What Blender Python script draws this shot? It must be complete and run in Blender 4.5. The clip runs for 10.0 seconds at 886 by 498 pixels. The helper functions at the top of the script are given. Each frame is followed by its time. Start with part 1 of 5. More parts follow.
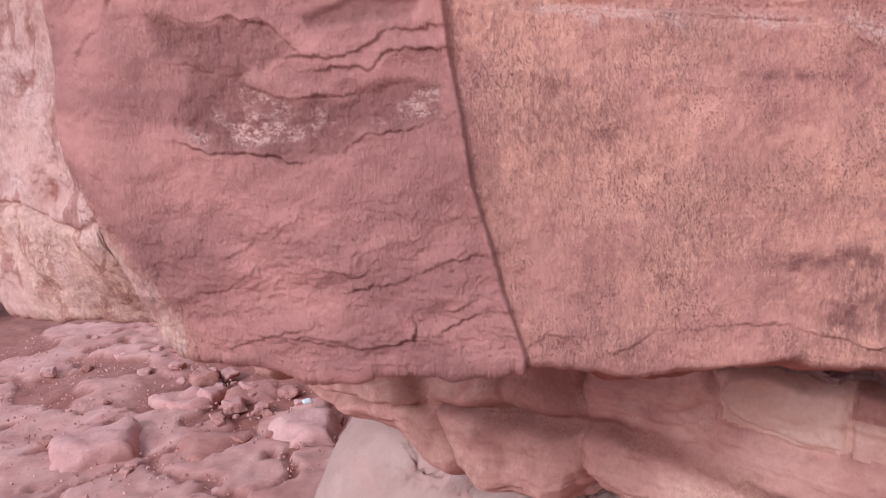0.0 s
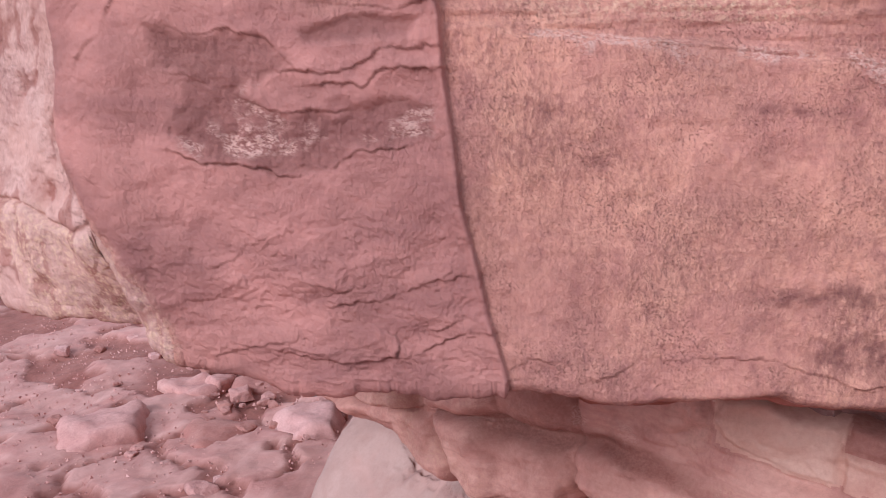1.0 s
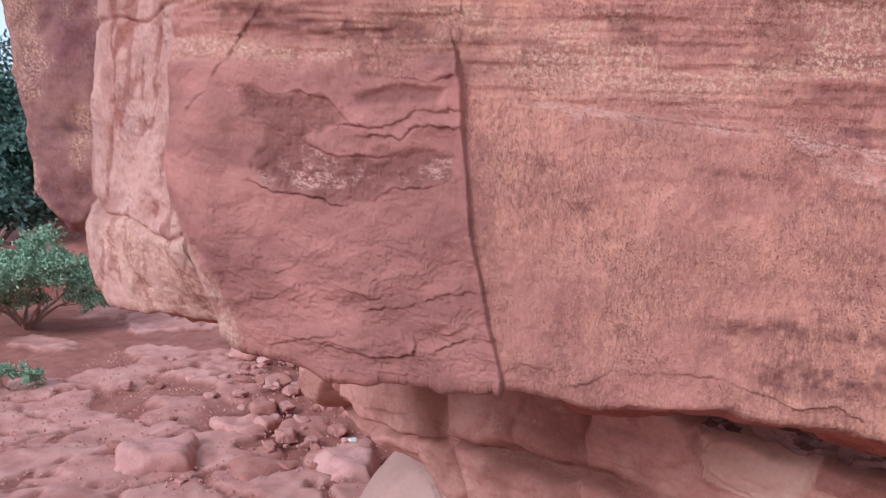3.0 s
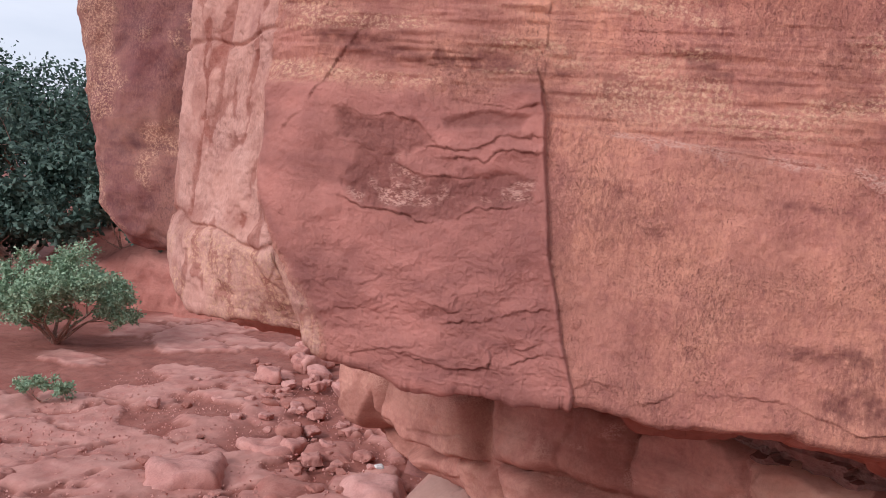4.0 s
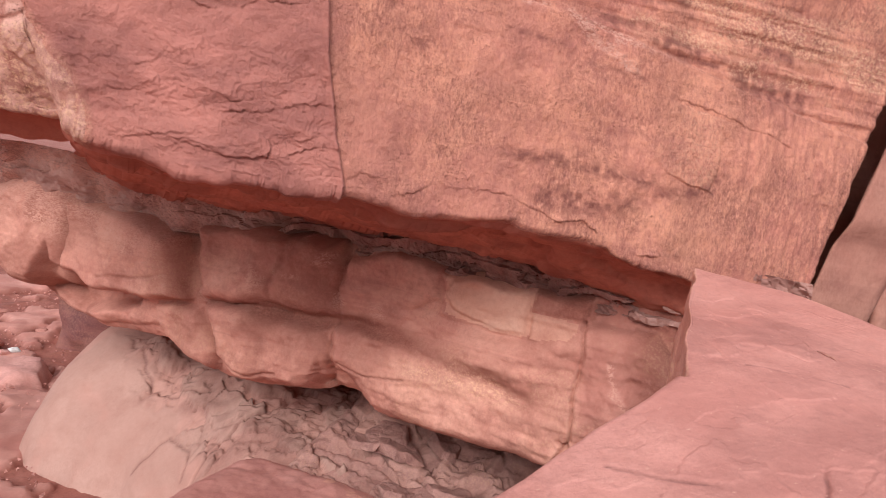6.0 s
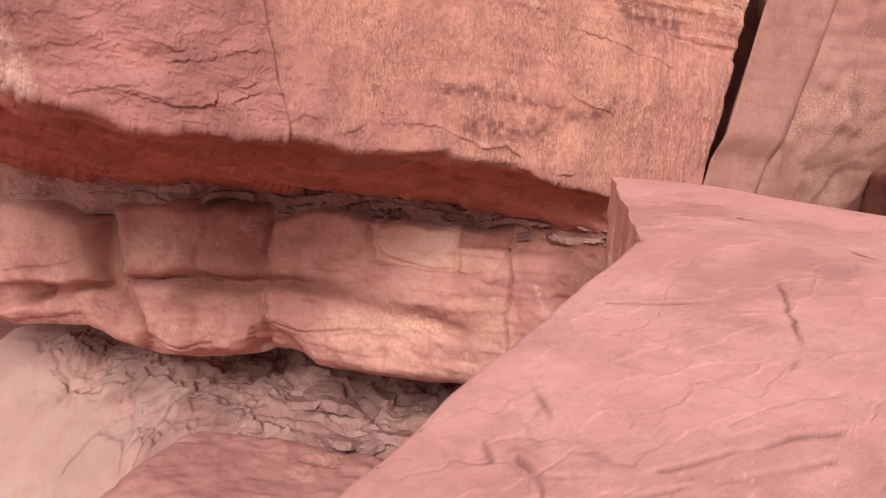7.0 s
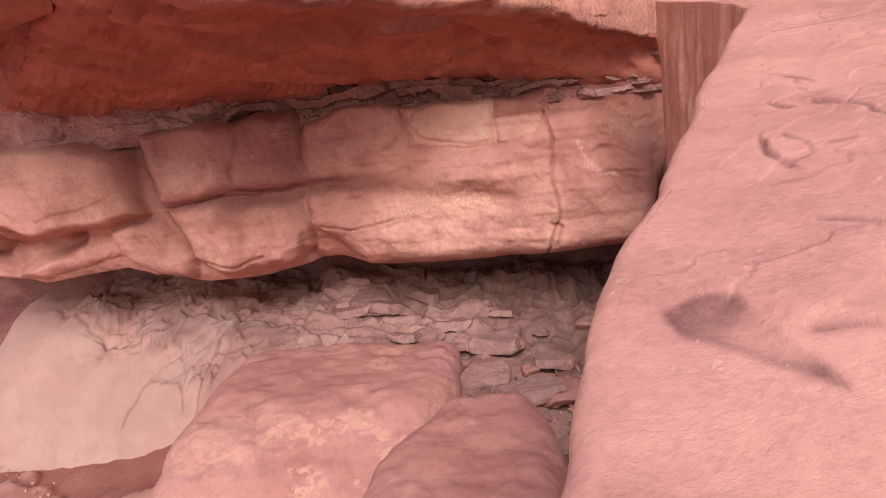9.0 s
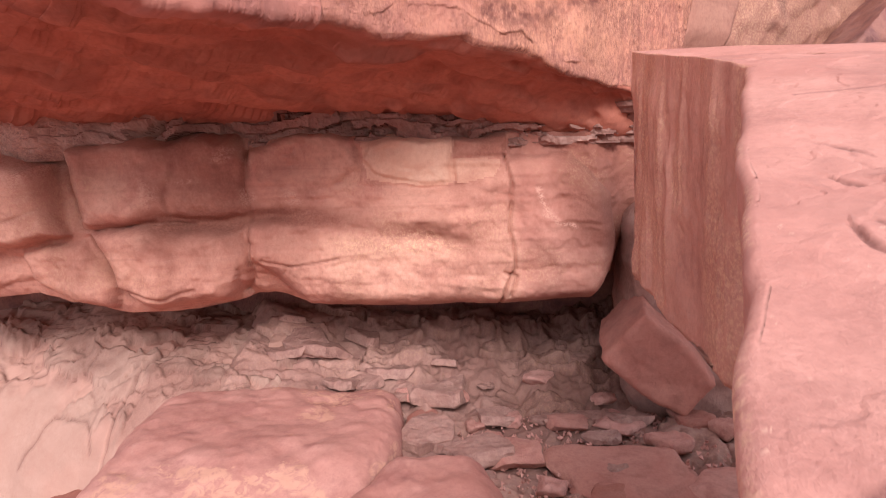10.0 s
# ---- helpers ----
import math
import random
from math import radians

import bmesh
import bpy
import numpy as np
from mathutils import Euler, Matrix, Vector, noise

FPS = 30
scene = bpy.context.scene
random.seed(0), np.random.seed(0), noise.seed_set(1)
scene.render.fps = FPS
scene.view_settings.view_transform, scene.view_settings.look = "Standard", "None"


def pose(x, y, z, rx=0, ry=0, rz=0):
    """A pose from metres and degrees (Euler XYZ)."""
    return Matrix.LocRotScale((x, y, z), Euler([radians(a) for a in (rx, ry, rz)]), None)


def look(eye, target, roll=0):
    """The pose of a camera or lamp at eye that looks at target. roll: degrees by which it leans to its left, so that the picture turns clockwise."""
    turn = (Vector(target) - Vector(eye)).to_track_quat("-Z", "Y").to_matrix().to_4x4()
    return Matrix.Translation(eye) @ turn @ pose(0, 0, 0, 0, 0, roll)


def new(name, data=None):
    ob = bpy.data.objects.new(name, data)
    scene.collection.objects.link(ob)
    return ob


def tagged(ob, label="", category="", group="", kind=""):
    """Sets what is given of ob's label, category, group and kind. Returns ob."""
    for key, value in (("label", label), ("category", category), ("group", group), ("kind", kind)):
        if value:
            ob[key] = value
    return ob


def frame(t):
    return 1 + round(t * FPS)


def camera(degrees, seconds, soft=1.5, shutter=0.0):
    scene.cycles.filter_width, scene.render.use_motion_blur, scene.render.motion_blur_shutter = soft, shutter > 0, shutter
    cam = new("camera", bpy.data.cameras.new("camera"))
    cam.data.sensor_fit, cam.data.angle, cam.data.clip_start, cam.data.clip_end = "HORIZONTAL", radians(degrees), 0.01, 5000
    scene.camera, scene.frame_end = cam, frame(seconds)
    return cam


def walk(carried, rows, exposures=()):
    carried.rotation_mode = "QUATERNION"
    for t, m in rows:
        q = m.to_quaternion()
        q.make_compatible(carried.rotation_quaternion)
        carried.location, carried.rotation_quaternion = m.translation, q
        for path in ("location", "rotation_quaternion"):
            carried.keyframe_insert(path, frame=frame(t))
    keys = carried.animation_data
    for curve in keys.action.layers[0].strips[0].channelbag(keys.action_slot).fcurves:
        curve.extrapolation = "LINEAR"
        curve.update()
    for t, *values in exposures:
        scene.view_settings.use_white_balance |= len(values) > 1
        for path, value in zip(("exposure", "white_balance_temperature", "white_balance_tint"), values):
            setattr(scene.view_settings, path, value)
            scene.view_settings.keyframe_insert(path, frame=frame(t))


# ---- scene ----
cam = camera(59.6, 10.0, soft=0.8, shutter=0.2)
PATH = [
    (0, (0.036, 0.046, 2.878), (-0.016, 2.003, 2.472), -3.2),
    (0.5, (0.007, 0.092, 3.025), (-0.094, 2.058, 2.672), -2.2),
    (1, (0.121, 0.062, 2.939), (0.017, 2.014, 2.519), -0.8),
    (1.5, (0.298, 0.113, 2.859), (0.282, 2.067, 2.432), -0.5),
    (2, (0.404, 0.062, 2.875), (0.395, 2.028, 2.511), -1.6),
    (2.5, (0.334, -0.086, 2.855), (0.214, 1.883, 2.529), 0.9),
    (3, (0.29, -0.446, 2.876), (0.036, 1.524, 2.645), 2.1),
    (3.2, (0.284, -0.512, 2.857), (-0.014, 1.459, 2.695), 1.8),
    (4.3, (0.007, -0.655, 2.769), (-0.263, 1.322, 2.627), 5.6),
    (4.5, (-0.058, -0.714, 2.695), (-0.225, 1.268, 2.488), 4.9),
    (5, (-0.254, -0.877, 2.572), (0.097, 1.074, 2.304), 5.3),
    (5.5, (-0.359, -0.832, 2.463), (0.171, 1.078, 2.194), 9.5),
    (6.8, (-0.674, -0.884, 2.193), (0.273, 0.861, 1.953), 3.7),
    (7, (-0.78, -0.93, 2.132), (0.212, 0.788, 1.881), 3.2),
    (7.5, (-0.88, -0.87, 2.021), (0.215, 0.78, 1.736), 3.9),
    (8, (-0.978, -0.638, 1.919), (0.321, 0.859, 1.647), 4.0),
    (8.5, (-1.264, -0.66, 1.628), (-0.035, 0.889, 1.325), -3.5),
    (9, (-1.351, -0.693, 1.715), (-0.24, 0.928, 1.347), -6.2),
    (9.5, (-1.317, -0.527, 1.69), (-0.082, 0.998, 1.304), -3.8),
    (10, (-1.294, -0.419, 1.74), (-0.022, 1.096, 1.444), -1.8),
]
walk(cam, [(t, look(eye, target, roll)) for t, eye, target, roll in PATH],
     [(0, 0.61, 5000, 5), (2.5, 0.57, 5080, 6), (3.2, 0.40, 5200, 9), (4.3, 0.25, 6100, 17), (5.0, 0.42, 6250, 18), (5.5, 0.55, 6250, 16), (7.5, 0.73, 6130, 12), (8.5, 0.70, 6150, 13), (9.2, 0.79, 6150, 13), (10, 1.00, 6150, 12)])

# ---- light and sky: high thin overcast, brightest to the upper left behind the camera ----
world = bpy.data.worlds.new("sky")
scene.world = world
world.use_nodes = True
wn, wl = world.node_tree.nodes, world.node_tree.links
wn.clear()
w_out, w_bg = wn.new("ShaderNodeOutputWorld"), wn.new("ShaderNodeBackground")
w_sky, w_mix, w_map = wn.new("ShaderNodeTexSky"), wn.new("ShaderNodeMix"), wn.new("ShaderNodeMapping")
w_co, w_cloud, w_ramp = wn.new("ShaderNodeTexCoord"), wn.new("ShaderNodeTexNoise"), wn.new("ShaderNodeValToRGB")
SUN_UP, SUN_WAY = 31.5, 214.0          # elevation, compass bearing of the light (0 = +y, clockwise)
w_sky.sky_type, w_sky.sun_disc = "NISHITA", False
w_sky.sun_elevation, w_sky.sun_rotation = radians(SUN_UP), radians(SUN_WAY)
w_mix.data_type = "RGBA"
w_mix.inputs["Factor"].default_value = 0.82
w_map.inputs["Scale"].default_value = (1, 1, 4)
w_cloud.inputs["Scale"].default_value, w_cloud.inputs["Detail"].default_value = 1.6, 7
w_ramp.color_ramp.elements[0].position, w_ramp.color_ramp.elements[0].color = 0.36, (5.6, 6.0, 6.5, 1)
w_ramp.color_ramp.elements[1].position, w_ramp.color_ramp.elements[1].color = 0.64, (9.0, 9.0, 9.0, 1)
w_bg.inputs["Strength"].default_value = 0.092
wl.new(w_co.outputs["Generated"], w_map.inputs["Vector"])
wl.new(w_map.outputs["Vector"], w_cloud.inputs["Vector"])
wl.new(w_cloud.outputs["Fac"], w_ramp.inputs["Fac"])
wl.new(w_sky.outputs["Color"], w_mix.inputs["A"])
wl.new(w_ramp.outputs["Color"], w_mix.inputs["B"])
wl.new(w_mix.outputs["Result"], w_bg.inputs["Color"])
wl.new(w_bg.outputs["Background"], w_out.inputs["Surface"])

sun = new("sun", bpy.data.lights.new("sun", "SUN"))
sun.data.energy, sun.data.angle, sun.data.color = 2.1, radians(24), (1.0, 0.95, 0.90)
b, e = radians(SUN_WAY), radians(SUN_UP)
sun.matrix_world = look((40 * math.sin(b) * math.cos(e), 40 * math.cos(b) * math.cos(e), 40 * math.sin(e)), (0, 0, 0))


# ---- numeric helpers ----
def lattice(ix, iy, iz, seed):
    h = (ix.astype(np.int64) * 374761393 + iy.astype(np.int64) * 668265263 + iz.astype(np.int64) * 2147483647 + seed * 1274126177) & 0xFFFFFFFF
    h = ((h ^ (h >> 13)) * 1274126177) & 0xFFFFFFFF
    h = ((h ^ (h >> 16)) * 2246822519) & 0xFFFFFFFF
    return (h ^ (h >> 15)) / 4294967295.0


def value_noise(p, seed=0):
    """Smooth noise from -1 to 1 at the points p (n x 3)."""
    i = np.floor(p)
    f = p - i
    f = f * f * f * (f * (f * 6 - 15) + 10)
    out = 0
    for a in (0, 1):
        for b in (0, 1):
            for c in (0, 1):
                k = (f[:, 0] if a else 1 - f[:, 0]) * (f[:, 1] if b else 1 - f[:, 1]) * (f[:, 2] if c else 1 - f[:, 2])
                out = out + k * lattice(i[:, 0] + a, i[:, 1] + b, i[:, 2] + c, seed)
    return out * 2 - 1


def fbm(p, scale, octaves=4, seed=0, gain=0.5, stretch=(1, 1, 1)):
    q, total, amp = p * (np.array(stretch) * scale), 0, 1.0
    for k in range(octaves):
        total = total + amp * value_noise(q + 17.3 * k, seed + k)
        q, amp = q * 2.03, amp * gain
    return total


def ridged(p, scale, octaves=3, seed=0, stretch=(1, 1, 1)):
    q, total, amp = p * (np.array(stretch) * scale), 0, 1.0
    for k in range(octaves):
        total = total + amp * (1 - 2 * np.abs(value_noise(q + 9.1 * k, seed + k)))
        q, amp = q * 2.03, amp * 0.5
    return total


def smooth(a, b, x):
    t = np.clip((x - a) / (b - a), 0, 1)
    return t * t * (3 - 2 * t)


def table(x, pairs):
    return np.interp(x, [p[0] for p in pairs], [p[1] for p in pairs])


def line_dist(x, z, pts):
    """Distance to a polyline, and the side (positive: to the left of its run)."""
    best, side = np.full(x.shape, 9.0), np.ones(x.shape)
    for (ax, az), (bx, bz) in zip(pts, pts[1:]):
        dx, dz = bx - ax, bz - az
        t = np.clip(((x - ax) * dx + (z - az) * dz) / (dx * dx + dz * dz), 0, 1)
        ex, ez = x - ax - t * dx, z - az - t * dz
        d = np.hypot(ex, ez)
        s = np.sign(dx * (z - az) - dz * (x - ax))
        near = d < best
        best, side = np.where(near, d, best), np.where(near, s, side)
    return best, side


def inside(x, z, pts):
    """Signed distance to a closed outline, positive inside."""
    d, _ = line_dist(x, z, pts + pts[:1])
    odd = np.zeros(x.shape, bool)
    for (ax, az), (bx, bz) in zip(pts, pts[1:] + pts[:1]):
        cross = (az > z) != (bz > z)
        odd ^= cross & (x < (bx - ax) * (z - az) / ((bz - az) or 1e-9) + ax)
    return np.where(odd, d, -d)


def cells(p2, size, seed):
    """Cell id value, edge distance for a jittered lattice."""
    q = p2 / size
    i = np.floor(q)
    d1, d2, ident = np.full(len(q), 9.0), np.full(len(q), 9.0), np.zeros(len(q))
    zero = np.zeros(len(q))
    for a in (-1, 0, 1):
        for b in (-1, 0, 1):
            cx, cy = i[:, 0] + a, i[:, 1] + b
            jx, jy = lattice(cx, cy, zero, seed), lattice(cx, cy, zero, seed + 1)
            d = np.hypot(cx + jx - q[:, 0], cy + jy - q[:, 1])
            c = lattice(cx, cy, zero, seed + 2)
            closer = d < d1
            d2 = np.where(closer, d1, np.minimum(d2, d))
            ident, d1 = np.where(closer, c, ident), np.where(closer, d, d1)
    return ident, d2 - d1


def mesh_of(name, verts, quads, masks=None, flat=False):
    """A mesh from arrays; masks: colour masks for stains and painted shade, per vertex (n x 4)."""
    me = bpy.data.meshes.new(name)
    quads = np.asarray(quads, np.int32)
    k = quads.shape[1]
    me.vertices.add(len(verts))
    me.vertices.foreach_set("co", np.asarray(verts, np.float32).ravel())
    me.loops.add(quads.size)
    me.loops.foreach_set("vertex_index", quads.ravel())
    me.polygons.add(len(quads))
    me.polygons.foreach_set("loop_start", np.arange(0, quads.size, k, dtype=np.int32))
    me.polygons.foreach_set("use_smooth", np.full(len(quads), not flat))
    me.update(calc_edges=True)
    me.validate()
    if masks is not None:
        me.color_attributes.new("stain", "FLOAT_COLOR", "POINT").data.foreach_set("color", np.asarray(masks, np.float32).ravel())
    return me


def grid_quads(rows, cols, wrap=False):
    r, c = np.meshgrid(np.arange(rows - 1), np.arange(cols if wrap else cols - 1), indexing="ij")
    a, d = r * cols + c, r * cols + (c + 1) % cols
    return np.stack([a, d, d + cols, a + cols], -1).reshape(-1, 4)


def grid_normals(v, rows, cols):
    g = v.reshape(rows, cols, 3)
    n = np.cross(np.gradient(g, axis=1), np.gradient(g, axis=0)).reshape(-1, 3)
    return n / np.maximum(np.linalg.norm(n, axis=1, keepdims=True), 1e-9)


def rounded_box(half, radius, step):
    """Points, normals and quads of a welded box with rounded edges, centred at the origin."""
    half, radius = np.array(half, float), np.minimum(np.array(radius, float), np.array(half) * 0.98)
    n = [max(4, int(round(2 * h / step))) for h in half]
    pts, quads, base = [], [], 0
    for ax in range(3):
        o, q = [a for a in range(3) if a != ax]
        for end in (0, n[ax]):
            a, b = np.meshgrid(np.arange(n[o] + 1), np.arange(n[q] + 1), indexing="ij")
            p = np.zeros((a.size, 3), int)
            p[:, o], p[:, q], p[:, ax] = a.ravel(), b.ravel(), end
            g = grid_quads(n[o] + 1, n[q] + 1) + base
            if (end > 0) == (ax == 1):
                g = g
            else:
                g = g[:, ::-1]
            pts.append(p), quads.append(g)
            base += len(p)
    pts, quads = np.concatenate(pts), np.concatenate(quads)
    key = (pts[:, 0] * 5000 + pts[:, 1]) * 5000 + pts[:, 2]
    _, first, inv = np.unique(key, return_index=True, return_inverse=True)
    p, quads = (pts[first] / np.array(n) * 2 - 1) * half, inv[quads]
    core = np.clip(p, radius - half, half - radius)
    d = (p - core) / radius
    d /= np.maximum(np.linalg.norm(d, axis=1, keepdims=True), 1e-9)
    nor = d / radius
    return core + d * radius, nor / np.linalg.norm(nor, axis=1, keepdims=True), quads


# The ledge runs along its own axes: u along it (to the right), w into the rock, z up.
def from_uw(p):
    return np.stack([0.76 * p[:, 0] + 0.65 * p[:, 1], -0.65 * p[:, 0] + 0.76 * p[:, 1], p[:, 2]], 1)


def part(name, me, material, parent=None, label=""):
    ob = new(name, me)
    if material:
        me.materials.clear()
        me.materials.append(material)
    ob.parent = parent
    return tagged(ob, label)


# ---- materials ----
def sandstone(name, main, pale, dark, scale=1.0, bands=0.3, streak=0.0, rough=0.9, bump=0.5, grain=1.0, random=0.0, red=(0.30, 0.10, 0.07),
              lichen=0.0, stipple=0.0, crusts=1.0, pits=0.0, coat=((0.29, 0.112, 0.094), (0.49, 0.200, 0.158))):
    """Sandstone: mottled colour at two scales, bedding bands, optional run-off streaks, pits and grain. Masks: R
    varnish, G pale crust, B dark stain and painted shade, A lime.
    """
    m = bpy.data.materials.new(name)
    m.use_nodes = True
    N, L = m.node_tree.nodes, m.node_tree.links
    bsdf = N["Principled BSDF"]
    bsdf.inputs["Roughness"].default_value = rough
    bsdf.inputs["Specular IOR Level"].default_value = 0.25
    co = N.new("ShaderNodeTexCoord").outputs["Object"]

    def mapped(scl):
        mp = N.new("ShaderNodeMapping")
        mp.inputs["Scale"].default_value = scl
        L.new(co, mp.inputs["Vector"])
        return mp.outputs["Vector"]

    def tex(vec, scl, detail=6, roughness=0.6, distort=0.0):
        t = N.new("ShaderNodeTexNoise")
        t.inputs["Scale"].default_value, t.inputs["Detail"].default_value = scl, detail
        t.inputs["Roughness"].default_value, t.inputs["Distortion"].default_value = roughness, distort
        L.new(vec, t.inputs["Vector"])
        return t.outputs["Fac"]

    def ramp(fac, lo, hi, a=0.0, b=1.0):
        r = N.new("ShaderNodeMapRange")
        r.inputs["From Min"].default_value, r.inputs["From Max"].default_value = lo, hi
        r.inputs["To Min"].default_value, r.inputs["To Max"].default_value = a, b
        L.new(fac, r.inputs["Value"])
        return r.outputs["Result"]

    def mix(fac, a, b, mode="MIX"):
        x = N.new("ShaderNodeMix")
        x.data_type, x.blend_type = "RGBA", mode
        for socket, value in ((x.inputs["Factor"], fac), (x.inputs["A"], a), (x.inputs["B"], b)):
            if isinstance(value, (int, float)):
                socket.default_value = value
            elif isinstance(value, tuple):
                socket.default_value = (*value, 1)
            else:
                L.new(value, socket)
        return x.outputs["Result"]

    def times(a, b):
        x = N.new("ShaderNodeMath")
        x.operation = "MULTIPLY"
        for k, value in enumerate((a, b)):
            if isinstance(value, (int, float)):
                x.inputs[k].default_value = value
            else:
                L.new(value, x.inputs[k])
        return x.outputs["Value"]

    plain = mapped((scale, scale, scale))
    col = mix(ramp(tex(plain, 1.7, 8, 0.66, 0.5), 0.36, 0.64), main, pale)
    col = mix(ramp(tex(plain, 4.3, 8, 0.66, 0.3), 0.5, 0.72, 0, 0.75), col, dark)
    if bands:
        band = tex(mapped((0.35 * scale, 0.35 * scale, 7.0 * scale)), 2.2, 6, 0.6, 0.6)
        col = mix(ramp(band, 0.5, 0.75, 0, bands), col, dark)
        col = mix(ramp(band, 0.45, 0.25, 0, bands), col, pale)
    if streak:
        run = tex(mapped((24, 24, 10.0)), 1.5, 7, 0.72, 0.5)
        col = mix(ramp(run, 0.42, 0.66, 0, streak), col, pale)
        col = mix(ramp(run, 0.52, 0.3, 0, streak * 0.8), col, dark)
    col = mix(ramp(tex(plain, 38, 5, 0.7), 0.45, 0.75, 0, 0.35 * grain), col, dark)
    col = mix(ramp(tex(plain, 160, 3, 0.7), 0.55, 0.8, 0, 0.3 * grain), col, pale)
    if stipple:
        spec = tex(mapped((85, 85, 42)), 1.0, 5, 0.78, 0.3)
        zone = ramp(tex(plain, 2.4, 6, 0.65, 0.4), 0.38, 0.62, 0.15, 1.0)
        # light on raised grains and shade between them put into the colour
        col = mix(times(ramp(spec, 0.50, 0.66, 0, stipple), zone), col, tuple(min(1, c * k) for c, k in zip(pale, (1.18, 1.25, 1.3))))
        col = mix(times(ramp(spec, 0.48, 0.34, 0, stipple), zone), col, tuple(c * 0.72 for c in dark))
    if lichen:
        spots = tex(plain, 5.5, 8, 0.72, 0.5)
        col = mix(ramp(spots, 0.62, 0.68, 0, lichen), col, (0.62, 0.44, 0.38))
    at = N.new("ShaderNodeAttribute")
    at.attribute_name = "stain"
    sep = N.new("ShaderNodeSeparateColor")
    L.new(at.outputs["Color"], sep.inputs["Color"])
    fleck = tex(plain, 70, 6, 0.75)
    col = mix(times(sep.outputs["Red"], 0.9), col, mix(ramp(tex(mapped((scale, scale, 2.2 * scale)), 2.2, 9, 0.64, 0.5), 0.36, 0.6), *coat))
    if pits:
        # pits darkened, grains between paled: painted shade and highlight
        bare = ramp(sep.outputs["Red"], 0.75, 1.0, 1.0, 0.2)
        pit = tex(mapped((1, 1, 0.8)), 190, 3, 0.65, 0.2)
        group_of = ramp(tex(plain, 6, 5, 0.6), 0.40, 0.62, 0.1, 1.0)
        hole = times(times(ramp(pit, 0.56, 0.70), group_of), bare)
        col = mix(times(hole, pits), col, tuple(c * 0.72 for c in dark))
        glint = times(times(ramp(pit, 0.40, 0.33), group_of), bare)
        col = mix(times(glint, 0.6 * pits), col, tuple(min(1, c * k) for c, k in zip(pale, (1.12, 1.25, 1.35))))
        hair = tex(mapped((5, 5, 70)), 1.3, 5, 0.7, 0.8)
        col = mix(times(times(ramp(hair, 0.60, 0.68, 0, 0.6 * pits), group_of), bare), col, tuple(c * 0.65 for c in dark))
    col = mix(times(sep.outputs["Blue"], ramp(fleck, 0.25, 0.6, 0.55, 1.0)), col, red)
    col = mix(times(sep.outputs["Green"], ramp(fleck, 0.47, 0.6)), col, (0.70, 0.42, 0.27))
    crust = tex(mapped((60 * scale * crusts, 60 * scale * crusts, 95 * scale * crusts)), 1.0, 6, 0.7, 1.2)
    col = mix(times(at.outputs["Alpha"], ramp(crust, 0.46, 0.55)), col, (0.60, 0.33, 0.255))
    if random:
        info = N.new("ShaderNodeObjectInfo")
        hsv = N.new("ShaderNodeHueSaturation")
        L.new(ramp(info.outputs["Random"], 0, 1, 1 - random, 1 + random), hsv.inputs["Value"])
        L.new(ramp(info.outputs["Random"], 0, 1, 1.15, 0.92), hsv.inputs["Saturation"])
        L.new(col, hsv.inputs["Color"])
        col = hsv.outputs["Color"]
    L.new(col, bsdf.inputs["Base Color"])
    rel = N.new("ShaderNodeMath")
    rel.operation = "ADD"
    L.new(times(tex(plain, 9, 10, 0.6, 0.35), 1.0), rel.inputs[0])
    L.new(times(tex(plain, 120, 4, 0.75), 0.22), rel.inputs[1])
    if stipple:
        both = N.new("ShaderNodeMath")
        both.operation = "ADD"
        L.new(rel.outputs["Value"], both.inputs[0])
        L.new(times(times(spec, zone), 1.3 * stipple), both.inputs[1])
        rel = both
    if pits:
        sunk = N.new("ShaderNodeMath")
        sunk.operation = "SUBTRACT"
        L.new(rel.outputs["Value"], sunk.inputs[0])
        L.new(times(hole, 0.35), sunk.inputs[1])
        rel = sunk
    bp = N.new("ShaderNodeBump")
    bp.inputs["Strength"].default_value, bp.inputs["Distance"].default_value = bump, 0.012
    L.new(rel.outputs["Value"], bp.inputs["Height"])
    L.new(bp.outputs["Normal"], bsdf.inputs["Normal"])
    return m


FACE = sandstone("face_sandstone", (0.48, 0.185, 0.140), (0.68, 0.312, 0.200), (0.28, 0.102, 0.088), bands=0.45, streak=0.5, bump=1.0, stipple=0.78, pits=0.5, red=(0.21, 0.076, 0.060))
COLUMN = sandstone("column_sandstone", (0.55, 0.275, 0.205), (0.64, 0.36, 0.285), (0.36, 0.155, 0.128), bands=0.1, bump=1.0, stipple=0.5, pits=0.45)
SLAB = sandstone("slab_sandstone", (0.47, 0.198, 0.160), (0.56, 0.260, 0.211), (0.35, 0.145, 0.12), bands=0.0, bump=0.7, stipple=0.3, red=(0.165, 0.064, 0.054))
LEDGE = sandstone("ledge_sandstone", (0.485, 0.208, 0.158), (0.64, 0.335, 0.25), (0.30, 0.116, 0.088), bands=0.4, bump=0.7, red=(0.23, 0.08, 0.056), stipple=0.2)
# same rock as the face; red bounced light and shade put into the colour
UNDER_BOUNCE = sandstone("underside_bounce_sandstone", (0.43, 0.140, 0.096), (0.55, 0.205, 0.138), (0.23, 0.072, 0.053), bands=0.0, bump=1.0, red=(0.20, 0.07, 0.05))
